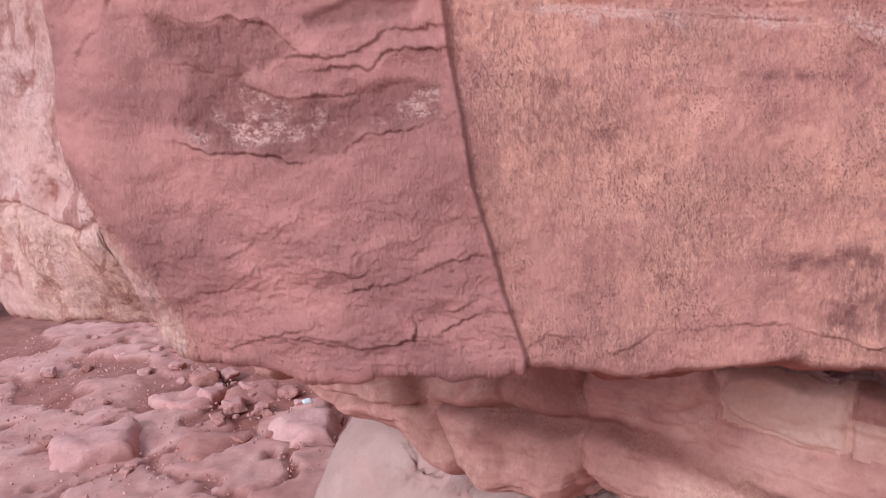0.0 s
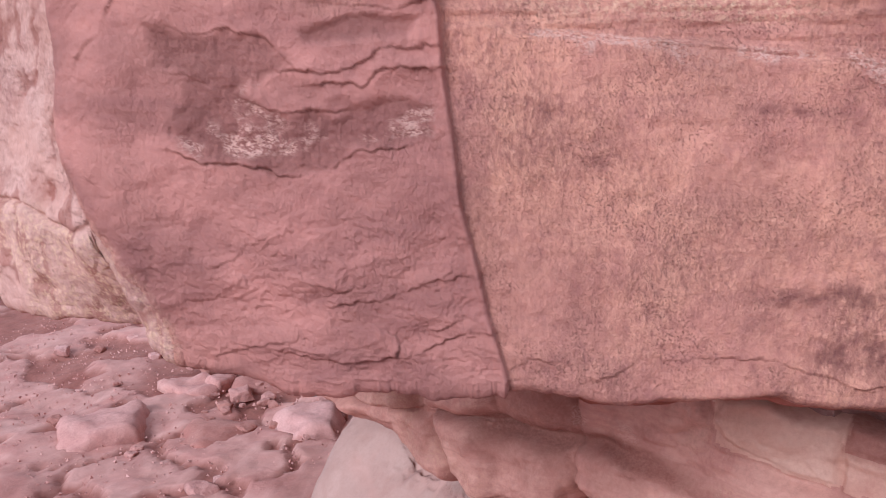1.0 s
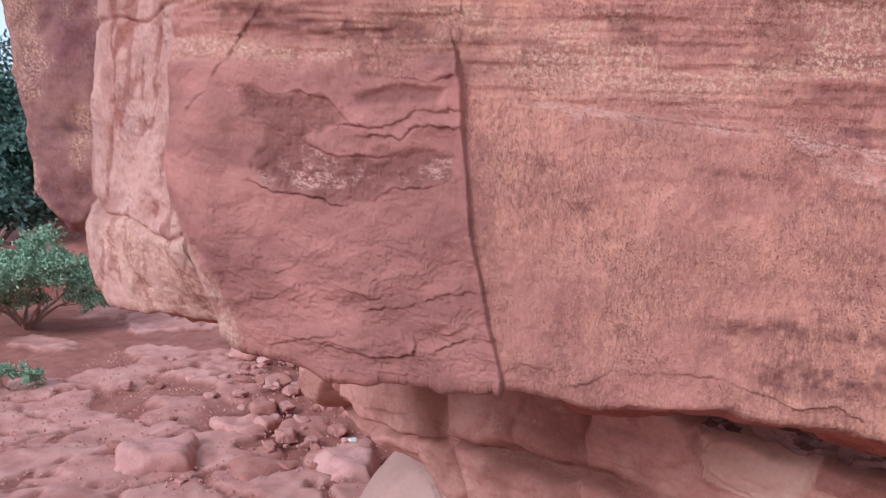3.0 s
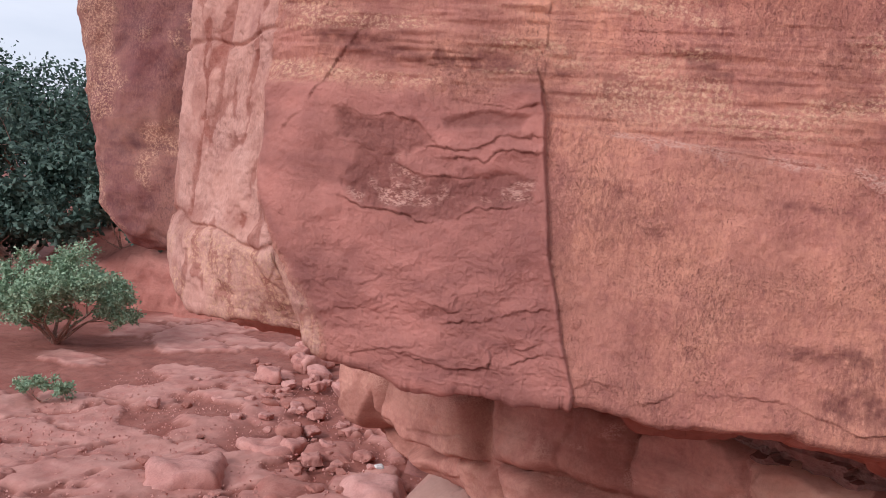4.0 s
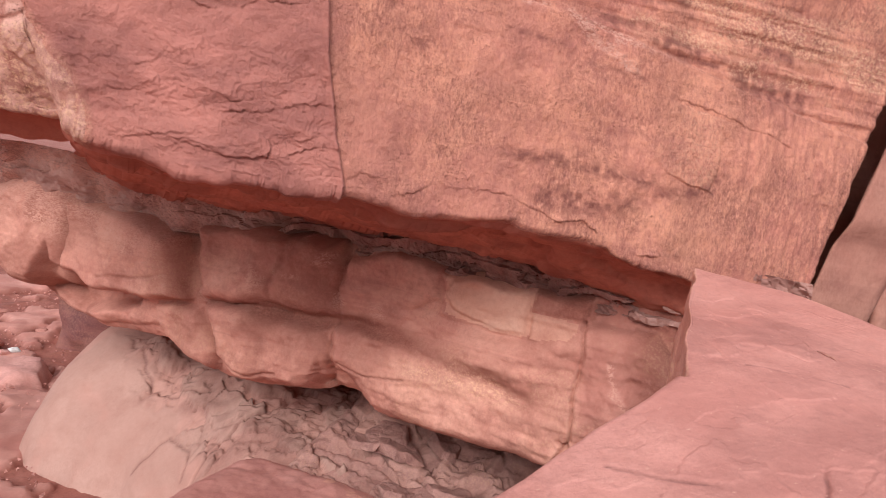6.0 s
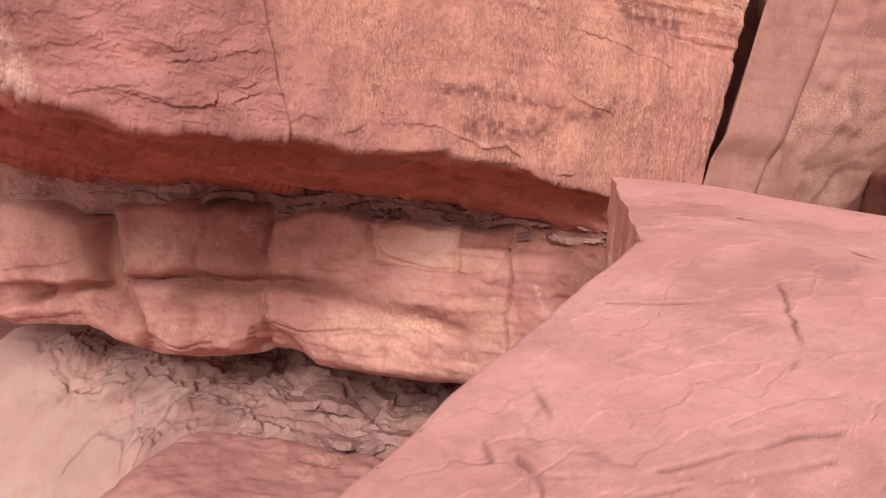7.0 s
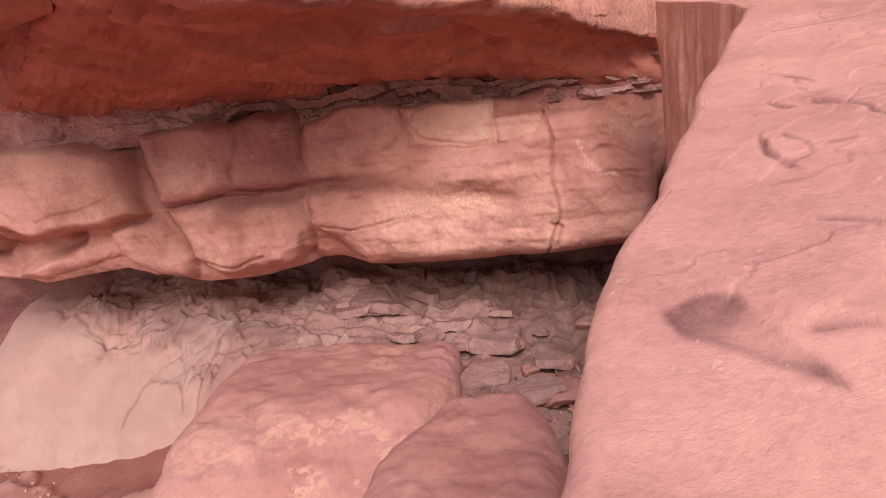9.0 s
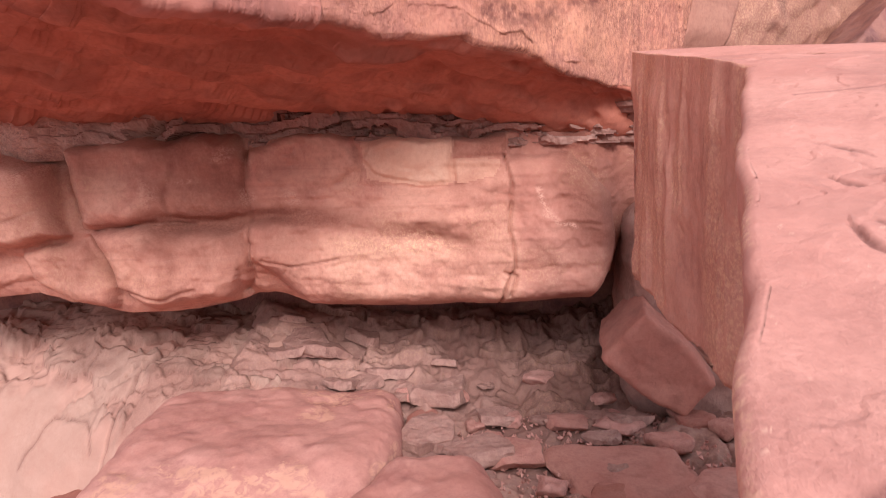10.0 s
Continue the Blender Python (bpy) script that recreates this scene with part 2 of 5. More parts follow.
SHELF = sandstone("shelf_sandstone", (0.385, 0.224, 0.178), (0.48, 0.302, 0.244), (0.34, 0.18, 0.14), bands=0.0, bump=0.6, red=(0.19, 0.085, 0.068), stipple=0.2, coat=((0.46, 0.235, 0.185), (0.54, 0.30, 0.24)))
GREY = sandstone("grey_sandstone", (0.36, 0.185, 0.152), (0.49, 0.285, 0.235), (0.19, 0.092, 0.08), bands=0.2, bump=0.9, red=(0.17, 0.075, 0.06), stipple=0.2)
BOULDER = sandstone("boulder_sandstone", (0.47, 0.225, 0.19), (0.57, 0.305, 0.26), (0.31, 0.13, 0.118), bands=0.1, bump=0.35, random=0.1, lichen=0.15, stipple=0.15, crusts=0.22)
# own colour of the dark boulder; painted shade on hollow wall and leaning block
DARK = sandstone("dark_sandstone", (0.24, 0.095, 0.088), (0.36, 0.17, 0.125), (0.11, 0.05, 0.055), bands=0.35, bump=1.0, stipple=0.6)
GROUND = sandstone("red_soil", (0.28, 0.094, 0.069), (0.36, 0.145, 0.11), (0.18, 0.062, 0.046), bands=0.0, bump=1.0, grain=1.6, coat=((0.54, 0.24, 0.195), (0.65, 0.345, 0.28)))
WALL = sandstone("wall_sandstone", (0.38, 0.165, 0.122), (0.46, 0.225, 0.165), (0.26, 0.108, 0.085), bands=0.5, streak=0.25, bump=1.0, stipple=0.3, red=(0.20, 0.085, 0.07))
TAN = sandstone("tan_sandstone", (0.60, 0.31, 0.22), (0.68, 0.40, 0.295), (0.45, 0.205, 0.155), bands=0.15, bump=0.8, stipple=0.2)
BROKEN = sandstone("broken_sandstone", (0.51, 0.225, 0.172), (0.60, 0.295, 0.228), (0.34, 0.14, 0.112), bands=0.0, streak=0.2, bump=0.9, stipple=0.25)
BEDS = sandstone("bedded_sandstone", (0.38, 0.195, 0.158), (0.52, 0.32, 0.265), (0.20, 0.09, 0.075), bands=0.3, bump=0.9, red=(0.15, 0.055, 0.042))
RED = sandstone("red_boulder", (0.45, 0.175, 0.135), (0.54, 0.24, 0.185), (0.27, 0.10, 0.08), bands=0.15, bump=0.8)
RUBBLE = sandstone("rubble_stone", (0.47, 0.21, 0.172), (0.58, 0.305, 0.25), (0.29, 0.115, 0.097), bands=0.1, bump=0.9, random=0.22, stipple=0.2)


# ---- the great overhanging boulder ----
RIDGE = [(0.0, 3.17), (0.02, 3.10), (0.03, 2.96), (0.05, 2.82), (0.07, 2.64), (0.11, 2.49), (0.14, 2.35), (0.20, 2.15)]
PATCH = [(-0.68, 3.08), (-0.67, 2.99), (-0.61, 2.96), (-0.63, 2.78), (-0.48, 2.74), (-0.34, 2.72), (-0.24, 2.73), (-0.19, 2.77), (0.0, 2.81),
         (0.0, 2.885), (-0.12, 2.895), (-0.25, 2.865), (-0.40, 2.875), (-0.45, 2.93), (-0.34, 2.985), (-0.42, 3.06), (-0.55, 3.04)]
SWELL = [(-0.26, 2.93), (-0.16, 2.945), (-0.11, 2.985), (0.0, 2.99), (0.005, 2.97), (-0.10, 2.96), (-0.17, 2.91), (-0.27, 2.905)]
NICHE = [(-0.33, 3.07), (-0.20, 3.10), (-0.02, 3.09), (-0.06, 3.04), (-0.2, 3.03), (-0.31, 3.03)]
PALE_FLAKE = [(1.35, 2.77), (1.85, 2.69), (1.87, 2.48), (1.83, 2.36), (1.62, 2.40), (1.35, 2.55)]
DARK_STREAKS = [([(0.95, 3.19), (1.13, 3.05), (1.6, 2.97), (2.3, 2.84)], 0.075), ([(0.7, 3.20), (1.3, 3.15), (2.2, 3.02)], 0.03), ([(0.85, 2.42), (1.15, 2.39), (1.5, 2.37)], 0.05),
                ([(1.0, 2.23), (1.28, 2.25), (1.6, 2.31), (1.86, 2.38)], 0.055), ([(0.80, 2.84), (1.1, 2.82), (1.4, 2.78)], 0.012),
                ([(0.45, 3.30), (0.9, 3.22), (1.6, 3.14)], 0.035), ([(-0.75, 3.32), (-0.2, 3.27), (0.2, 3.22)], 0.05)]
FLAKES = [([(-0.63, 2.775), (-0.48, 2.742), (-0.34, 2.722), (-0.24, 2.735), (-0.19, 2.772), (-0.06, 2.79), (0.0, 2.815)], 0.011),
          ([(-0.45, 2.905), (-0.40, 2.882), (-0.25, 2.872), (-0.12, 2.90), (0.0, 2.888)], 0.008), ([(-0.68, 3.085), (-0.60, 3.06), (-0.50, 3.075), (-0.42, 3.045), (-0.35, 2.99)], 0.007),
          ([(-0.68, 2.975), (-0.61, 2.965), (-0.55, 2.945)], 0.007), ([(-0.28, 2.94), (-0.18, 2.935), (-0.11, 2.975), (0.0, 2.975)], 0.008),
          ([(-0.58, 2.25), (-0.47, 2.275), (-0.40, 2.285)], 0.006), ([(-0.38, 2.25), (-0.22, 2.235), (-0.10, 2.25), (-0.09, 2.285), (-0.13, 2.32)], 0.012),
          ([(-0.42, 2.262), (-0.33, 2.262), (-0.28, 2.25)], 0.007), ([(-0.25, 2.395), (-0.155, 2.405), (-0.12, 2.405), (-0.105, 2.44)], 0.014),
          ([(-0.08, 2.43), (0.02, 2.455), (0.10, 2.465)], 0.006), ([(-0.10, 2.475), (-0.05, 2.50), (-0.03, 2.535)], 0.006),
          ([(0.20, 2.21), (0.24, 2.25), (0.30, 2.235)], 0.008), ([(0.42, 2.19), (0.53, 2.225), (0.62, 2.23), (0.85, 2.235), (0.95, 2.19), (1.1, 2.155)], 0.007),
          ([(1.1, 2.16), (1.2, 2.175), (1.27, 2.13), (1.33, 2.09), (1.45, 2.055), (1.6, 2.05)], 0.007), ([(-0.31, 2.45), (-0.24, 2.43), (-0.17, 2.45)], 0.005),
          ([(-0.55, 2.50), (-0.50, 2.515), (-0.48, 2.54)], 0.006), ([(0.03, 2.33), (0.11, 2.35)], 0.006), ([(-0.86, 3.0), (-0.79, 3.10), (-0.71, 3.26), (-0.62, 3.37)], 0.012),
          ([(-0.02, 2.27), (0.06, 2.305), (0.16, 2.31)], 0.008), ([(-0.37, 2.97), (-0.22, 2.965), (-0.16, 2.99), (-0.12, 3.02), (0.0, 3.03)], 0.007),
          ([(-0.30, 3.13), (-0.10, 3.11), (-0.02, 3.125)], 0.008), ([(1.62, 2.745), (1.9, 2.70), (2.25, 2.62)], 0.006)]


def bottom_edge(x):
    return table(x, [(-1.6, 2.50), (-1.5, 2.40), (-1.37, 2.285), (-1.1, 2.295), (-0.88, 2.31), (-0.80, 2.275), (-0.67, 2.225), (-0.39, 2.165), (-0.09, 2.155), (0.22, 2.155),
                     (0.49, 2.11), (0.71, 2.12), (0.86, 2.14), (1.03, 2.10), (1.25, 2.085), (1.51, 2.0), (1.89, 1.94), (2.8, 1.85)])


def great_boulder():
    # plan of the front, from the gap at the right round the arris and along the side face
    plan = [(2.76, 2.75), (2.79, 2.30), (2.70, 2.09), (2.30, 2.04), (1.2, 2.0), (0.2, 1.97), (-0.78, 1.955), (-0.93, 2.02), (-1.02, 2.11), (-1.50, 2.47),
            (-1.60, 2.62), (-1.64, 3.0), (-1.7, 4.2)]
    steps = [0.03, 0.02, 0.009, 0.0070, 0.0055, 0.0036, 0.0048, 0.006, 0.008, 0.012, 0.03, 0.06]
    px, py = [], []
    for (a, b), (c, d), st in zip(plan, plan[1:], steps):
        n = int(math.hypot(c - a, d - b) / st) + 1
        px += list(np.linspace(a, c, n, endpoint=False))
        py += list(np.linspace(b, d, n, endpoint=False))
    px, py = np.array(px), np.array(py)
    kern = np.ones(9) / 9
    px[4:-4], py[4:-4] = np.convolve(px, kern, "valid"), np.convolve(py, kern, "valid")
    cols = len(px)
    zb = bottom_edge(px) + 0.009 * value_noise(np.stack([px * 6, py * 6, px * 0], 1), 5) + 0.007 * fbm(np.stack([px, py, px * 0], 1), 19, 3, 6)
    zb = np.where((py > 2.2) & (px > 2), 1.85, zb)
    # where the hollow under the boulder ends against the ledge
    ix = np.where(px > -0.9, px, -0.9 + (px + 0.9) * 0.55)
    iy = np.maximum((3.22 - 0.65 * ix) / 0.76, py + 0.3)
    iz = np.interp(px, [-1.6, -0.9, 0.3, 1.6, 2.8], [1.9, 1.84, 1.83, 1.80, 1.6])
    rows = []
    foot = 0.16 * np.exp(-((px + 0.92) / 0.11) ** 2)
    for k in np.linspace(1, 0, 70) ** 1.25:
        if k < 0.012:
            continue
        sag = 0.10 * math.sin(math.pi * min(1, k * 1.6)) * (1 if k < 0.62 else 0.99)
        # under the side face the rock steps back behind the edge, drops a hand's breadth and only then runs in
        slot = smooth(-0.80, -0.92, px)
        k_in = np.interp(k, [0, 0.14, 0.40, 1], [0, 0.10, 0.12, 1])
        k_z = np.interp(k, [0, 0.14, 0.40, 1], [0.010, 0.015, -0.12, 0.05])
        kk = k * (1 - slot) + k_in * slot
        z_in = (zb + (iz - zb) * k ** 0.85 + sag * 0.5) * (1 - slot) + (zb + k_z) * slot
        rows.append(np.stack([px + (ix - px) * kk + foot * (1 - kk), py + (iy - py) * kk + 0.6 * foot * (1 - kk), z_in], 1))
    nx, ny = np.gradient(py), -np.gradient(px)
    ln = np.hypot(nx, ny)
    nx, ny = -nx / ln, -ny / ln
    rad = np.where(px < -0.9, 0.014, 0.02)
    for a in np.linspace(0.15, 1, 7):
        s, c = math.sin(a * math.pi / 2), math.cos(a * math.pi / 2)
        rows.append(np.stack([px + foot - nx * rad * (1 - s), py + 0.6 * foot - ny * rad * (1 - s), zb + rad * (1 - c)], 1))
    top = 5.2
    zs = np.concatenate([np.linspace(0, 1.3, 340)[1:], 1.3 + np.linspace(0, 1, 26)[1:] ** 1.5 * 1.6])
    for h in zs:
        lean = 0.05 * max(0, h - 1.3) ** 1.4 + 0.012 * math.sin(h * 4)
        # the face leans a little forward with height; the foot of the arris is cut back
        cut = 0.16 * np.clip(1 - h / 0.30, 0, 1) ** 1.3 * np.exp(-((px + 0.92) / 0.11) ** 2)
        tip = 0.28 * (zb + h - 2.35) * smooth(2.0, 2.72, px)
        rows.append(np.stack([px + tip + nx * lean + cut, py + ny * (lean - 0.03 * min(h, 1.0)) * (px > -2) + cut * 0.6, zb + rad + h + 0 * px], 1))
    for k in np.linspace(0, 1, 10)[1:]:
        rows.append(np.stack([px * (1 - k) + 1.0 * k, py * (1 - k) + (4.6) * k, 0 * px + rows[-1][:, 2].mean() * 0 + zb + rad + zs[-1] + 0.5 * math.sin(k * 1.5)], 1))
    v, nrow = np.concatenate(rows), len(rows)
    under = np.repeat(np.arange(nrow) < 76, cols)
    u_x, z = v[:, 0], v[:, 2]
    nor = -grid_normals(v, nrow, cols)
    if (nor[nrow // 2 * cols + cols // 2][1]) > 0:
        nor = -nor
    xa = -0.965 + 0.30 * smooth(2.85, 2.25, z)
    side = smooth(xa + 0.015, xa - 0.05, u_x) * ~under
    front = (1 - side) * ~under * (v[:, 1] < 2.3)
    wob = np.stack([u_x, 0 * z, z], 1)
    wx = u_x + 0.010 * fbm(wob, 11, 4, 3)
    wz = z + 0.010 * fbm(wob, 11, 4, 4)
    d = 0.020 * fbm(v, 1.3, 3, 11) + 0.006 * fbm(v, 6, 4, 12) + 0.0022 * fbm(v, 28, 4, 13)
    # raised panel to the left of the ridge, the ridge itself and the groove beside it
    rd, rs = line_dist(u_x, z, RIDGE)
    left = smooth(-0.008, 0.006, np.where(rs < 0, rd, -rd)) * front
    left = left * smooth(3.27, 3.13, z + 0.07 * fbm(wob, 5, 4, 39))
    d = d + left * 0.017 + front * ((0.010 + 0.006 * fbm(wob, 6, 3, 38)) * np.exp(-((rd - 0.012) / 0.010) ** 2) * (rs < 0) - 0.010 * np.exp(-(rd / 0.0045) ** 2)) * smooth(3.2, 3.1, z)
    pit = inside(wx, wz, PATCH)
    pin = smooth(-0.016, 0.018, pit + 0.016 * fbm(wob, 13, 4, 24)) * front
    d = d - pin * (0.006 + 0.004 * ridged(v, 24, 3, 21))
    d = d + 0.012 * smooth(-0.03, 0.02, inside(wx, wz, SWELL)) * front
    nin = smooth(-0.004, 0.02, inside(wx, wz, NICHE)) * front
    d = d - nin * 0.014
    terr = np.floor(3 * (fbm(wob, 5, 3, 31, stretch=(1, 1, 2.2)) + 0.5)) / 3
    d = d + left * (0.004 * terr + 0.008 * np.floor(2.5 * fbm(wob, 7, 4, 32, stretch=(1, 1, 1.8))) / 2.5 * smooth(2.70, 2.55, z))
    # lifted flakes: the upper side stands proud and breaks off along the line
    crack = 0
    jag = 0.005 * fbm(wob, 40, 3, 36)
    vary = 0.55 + 0.75 * fbm(wob, 7, 3, 37)
    for pts, h in FLAKES:
        fd, fs = line_dist(wx + jag, wz + np.roll(jag, 7), pts)
        near = np.exp(-(fd / 0.03) ** 2)
        d = d + front * 1.3 * h * np.clip(vary, 0.3, 1.3) * (0.8 * near * smooth(-0.0015, 0.0015, fd * fs) - 0.22 * np.exp(-(fd / 0.003) ** 2))
        crack = np.maximum(crack, np.exp(-(fd / 0.0022) ** 2) * front * np.clip(vary + 0.2, 0, 1))
    flake = smooth(0, 0.005, inside(wx, wz, PALE_FLAKE)) * front * smooth(1.45, 1.75, u_x)
    d = d + 0.010 * flake
    # fluted weathering at the right end, bedding edges across the upper right
    d = d + front * smooth(1.88, 1.98, u_x) * 0.006 * fbm(v, 9, 4, 41, stretch=(3, 3, 0.35))
    beds = 3.03 - 0.10 * (u_x - 0.5) - 0.05 * np.maximum(0, u_x - 1.0)
    d = d + front * (1 - left) * (-0.016 * smooth(-0.012, 0.012, z - beds - 0.012 * fbm(wob, 9, 3, 44)))
    d = d + front * (z > beds) * 0.009 * fbm(v, 4, 4, 45, stretch=(0.4, 1, 5)) * (u_x > 0)
    d = d + front * (u_x < 0) * smooth(3.12, 3.2, z) * 0.012 * fbm(v, 5, 4, 46, stretch=(0.5, 1, 4))
    # the side face: blocky, cracked
    d = d + side * (0.004 * fbm(v, 16, 4, 53) + 0.012 * fbm(v, 3, 4, 51, stretch=(1, 1, 0.6)) + 0.010 * np.floor(2.5 * fbm(v, 5, 4, 54, stretch=(1, 1, 0.7))) / 2.5 - 0.006 * np.clip(ridged(v, 6, 3, 52, (1, 1, 0.6)) - 0.9, 0, 1) * 3)
    for zc, hh in ((2.63, 0.07), (3.36, 0.05)):
        d = d - side * 0.016 * np.exp(-((z - zc - hh * value_noise(v * 4, 55)) / 0.010) ** 2)
    d = d + side * 0.03 * smooth(2.68, 2.55, z)
    # broken bedding on the underside
    thin = fbm(v, 3.0, 4, 61, stretch=(0.7, 1.1, 1))
    d = np.where(under, 0.03 * thin + 0.030 * smooth(-0.06, 0.06, fbm(v, 2.4, 3, 62, stretch=(0.5, 1.3, 1))) + 0.020 * smooth(0.2, 0.28, fbm(v, 3.4, 3, 65, stretch=(0.5, 1.3, 1))) + 0.010 * fbm(v, 12, 4, 63, stretch=(0.4, 1, 1)) - 0.04 * np.clip(ridged(v, 3.4, 3, 64, (0.45, 1.3, 1)) - 0.8, 0, 1), d)
    d = np.where(under, d * (1 - 0.88 * np.tile(slot, nrow)), d)
    # the underside takes over the wear of the lip and departs from it further in
    keep = np.clip((69 - np.arange(nrow)) / 12, 0, 1) * (np.arange(nrow) < 76) + (np.arange(nrow) >= 76)
    lip_d = np.tile(d.reshape(nrow, cols)[78], nrow)
    keep = np.repeat(keep, cols)
    d = d * keep + lip_d * (1 - keep)
    v = v + nor * d[:, None]
    mask = np.zeros((len(v), 4))
    mask[:, 0] = np.maximum(left, front * 0.62 * smooth(1.25, 0.25, u_x + 0.35 * fbm(wob, 2.2, 4, 81)) * smooth(-0.9, 0.4, fbm(wob, 4, 5, 82)))
    pale = fbm(v, 9, 4, 71)
    fleck = pin * smooth(-0.1, 0.5, pale + 0.9 * np.exp(-((u_x + 0.53) / 0.12) ** 2 - ((z - 2.83) / 0.07) ** 2) + 0.6 * np.exp(-((u_x + 0.09) / 0.06) ** 2 - ((z - 2.85) / 0.04) ** 2) + 0.75 * np.exp(-((z - 2.80 - 0.1 * (u_x + 0.2)) / 0.03) ** 2) - 0.3)
    fleck = fleck * smooth(-0.35, 0.35, fbm(wob, 13, 4, 80, stretch=(1, 1, 1.6)))
    mask[:, 1] = 0.3 * flake
    mask[:, 1] += front * (1 - left) * smooth(beds, beds + 0.12, z) * smooth(0.0, 0.6, fbm(wob, 5, 4, 74, stretch=(0.5, 1, 2))) * 0.85
    mask[:, 1] += front * smooth(3.14, 3.22, z) * smooth(0.25, 0.0, u_x) * smooth(-0.4, 0.3, fbm(wob, 4, 4, 79, stretch=(0.5, 1, 2.5)))
    dk = 0
    for pts, wd in DARK_STREAKS:
        sd, _ = line_dist(u_x, z + 0.03 * fbm(wob, 3, 3, 72), pts)
        dk = np.maximum(dk, np.exp(-(sd / wd) ** 2) * smooth(-0.9, 0.3, fbm(wob, 6, 4, 73, stretch=(0.4, 1, 3))) * smooth(-1.0, 0.5, fbm(wob, 34, 3, 83)))
    runs = smooth(-0.2, 1.1, fbm(wob, 3.2, 5, 75, stretch=(1.6, 1, 0.6), gain=0.65)) * 0.26 * (1 - left) * front
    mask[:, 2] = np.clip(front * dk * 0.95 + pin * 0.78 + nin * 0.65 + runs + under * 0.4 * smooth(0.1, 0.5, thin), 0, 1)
    drip = 0.05 * smooth(0.3, 0.9, value_noise(np.stack([u_x * 16, 0 * z, 0 * z], 1), 77))
    lime = smooth(beds - 0.018 - drip, beds - 0.004, z + 0.012 * fbm(wob, 12, 3, 78)) * smooth(beds + 0.018, beds + 0.002, z) * smooth(0.08, 0.3, u_x) * smooth(1.7, 1.1, u_x) * smooth(-0.7, 0.2, fbm(wob, 6, 4, 76))
    # dark lines along the side face's cracks: their depth shade put into the colour
    vein = smooth(1.05, 1.25, ridged(v, 6, 3, 52, (1, 1, 0.6)))
    mask[:, 2] = np.clip(mask[:, 2] + side * (0.75 * vein + 0.45 * smooth(0.25, 0.7, fbm(v, 5, 5, 56)) + 0.5 * np.exp(-((z - 2.66) / 0.05) ** 2) * smooth(-0.2, 0.4, fbm(v, 4, 4, 57))), 0, 1)
    mask[:, 1] += side * 0.8 * smooth(2.66, 2.56, z) * smooth(-0.5, 0.3, fbm(v, 6, 4, 58))
    sd, _ = line_dist(u_x, z + 0.012 * fbm(wob, 9, 3, 84), [(1.02, 2.985), (1.14, 2.905), (1.24, 2.86), (1.36, 2.815)])
    knobs = np.exp(-(sd / 0.022) ** 4) * front
    v = v + nor * (knobs * 0.008 * np.clip(fbm(v, 32, 3, 85), -0.4, 1))[:, None]
    mask[:, 3] = np.clip(front * lime * 1.25 + fleck + 0.8 * knobs, 0, 1)
    # shade in the depth of the cracks painted as thin dark lines
    mask[:, 2] = np.maximum(mask[:, 2], 0.75 * crack)
    by_row = mask.reshape(nrow, cols, 4)
    by_row[62:79] = by_row[79]
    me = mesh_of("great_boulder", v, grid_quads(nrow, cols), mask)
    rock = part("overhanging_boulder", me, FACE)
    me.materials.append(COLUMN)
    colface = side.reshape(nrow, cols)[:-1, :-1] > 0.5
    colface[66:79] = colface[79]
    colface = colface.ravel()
    me.materials.append(UNDER_BOUNCE)
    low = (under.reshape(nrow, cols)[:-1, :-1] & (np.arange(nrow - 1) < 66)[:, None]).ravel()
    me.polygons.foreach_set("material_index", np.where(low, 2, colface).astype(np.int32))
    return tagged(rock, "massive red sandstone boulder with a flaking face overhanging a ledge", "boulder")


great_boulder()


# ---- ledge of rounded blocks under the overhang ----
def block(name, u, w, z, radius, material, label, step=0.016, seed=1, amp=0.02, warp=None, masks=None, group="", category="rock", uw=True, tilt=0.0):
    """A weathered block between the bounds u, w and z in the ledge's axes (or in x, y, z)."""
    lo, hi = np.array([u[0], w[0], z[0]]), np.array([u[1], w[1], z[1]])
    p, n, quads = rounded_box((hi - lo) / 2, radius, step)
    q = p + (lo + hi) / 2
    if warp:
        q = warp(q)
    if tilt:
        q[:, 2] += (q[:, 0] - (u[0] + u[1]) / 2) * tilt
    off = seed * 3.7
    q = q + n * (amp * fbm(q + off, 2.6, 3, seed) + amp * 0.3 * fbm(q + off, 11, 4, seed + 7) + 0.0016 * fbm(q + off, 50, 3, seed + 9))[:, None]
    mk = masks(q) if masks else None
    v = from_uw(q) if uw else q
    base = np.array([v[:, 0].mean(), v[:, 1].mean(), v[:, 2].min()])
    if mk is None:
        mk = np.zeros((len(v), 4))
    ob = part(name, mesh_of(name, v - base, quads, mk), material)
    ob.location = base
    return tagged(ob, label, category, group)


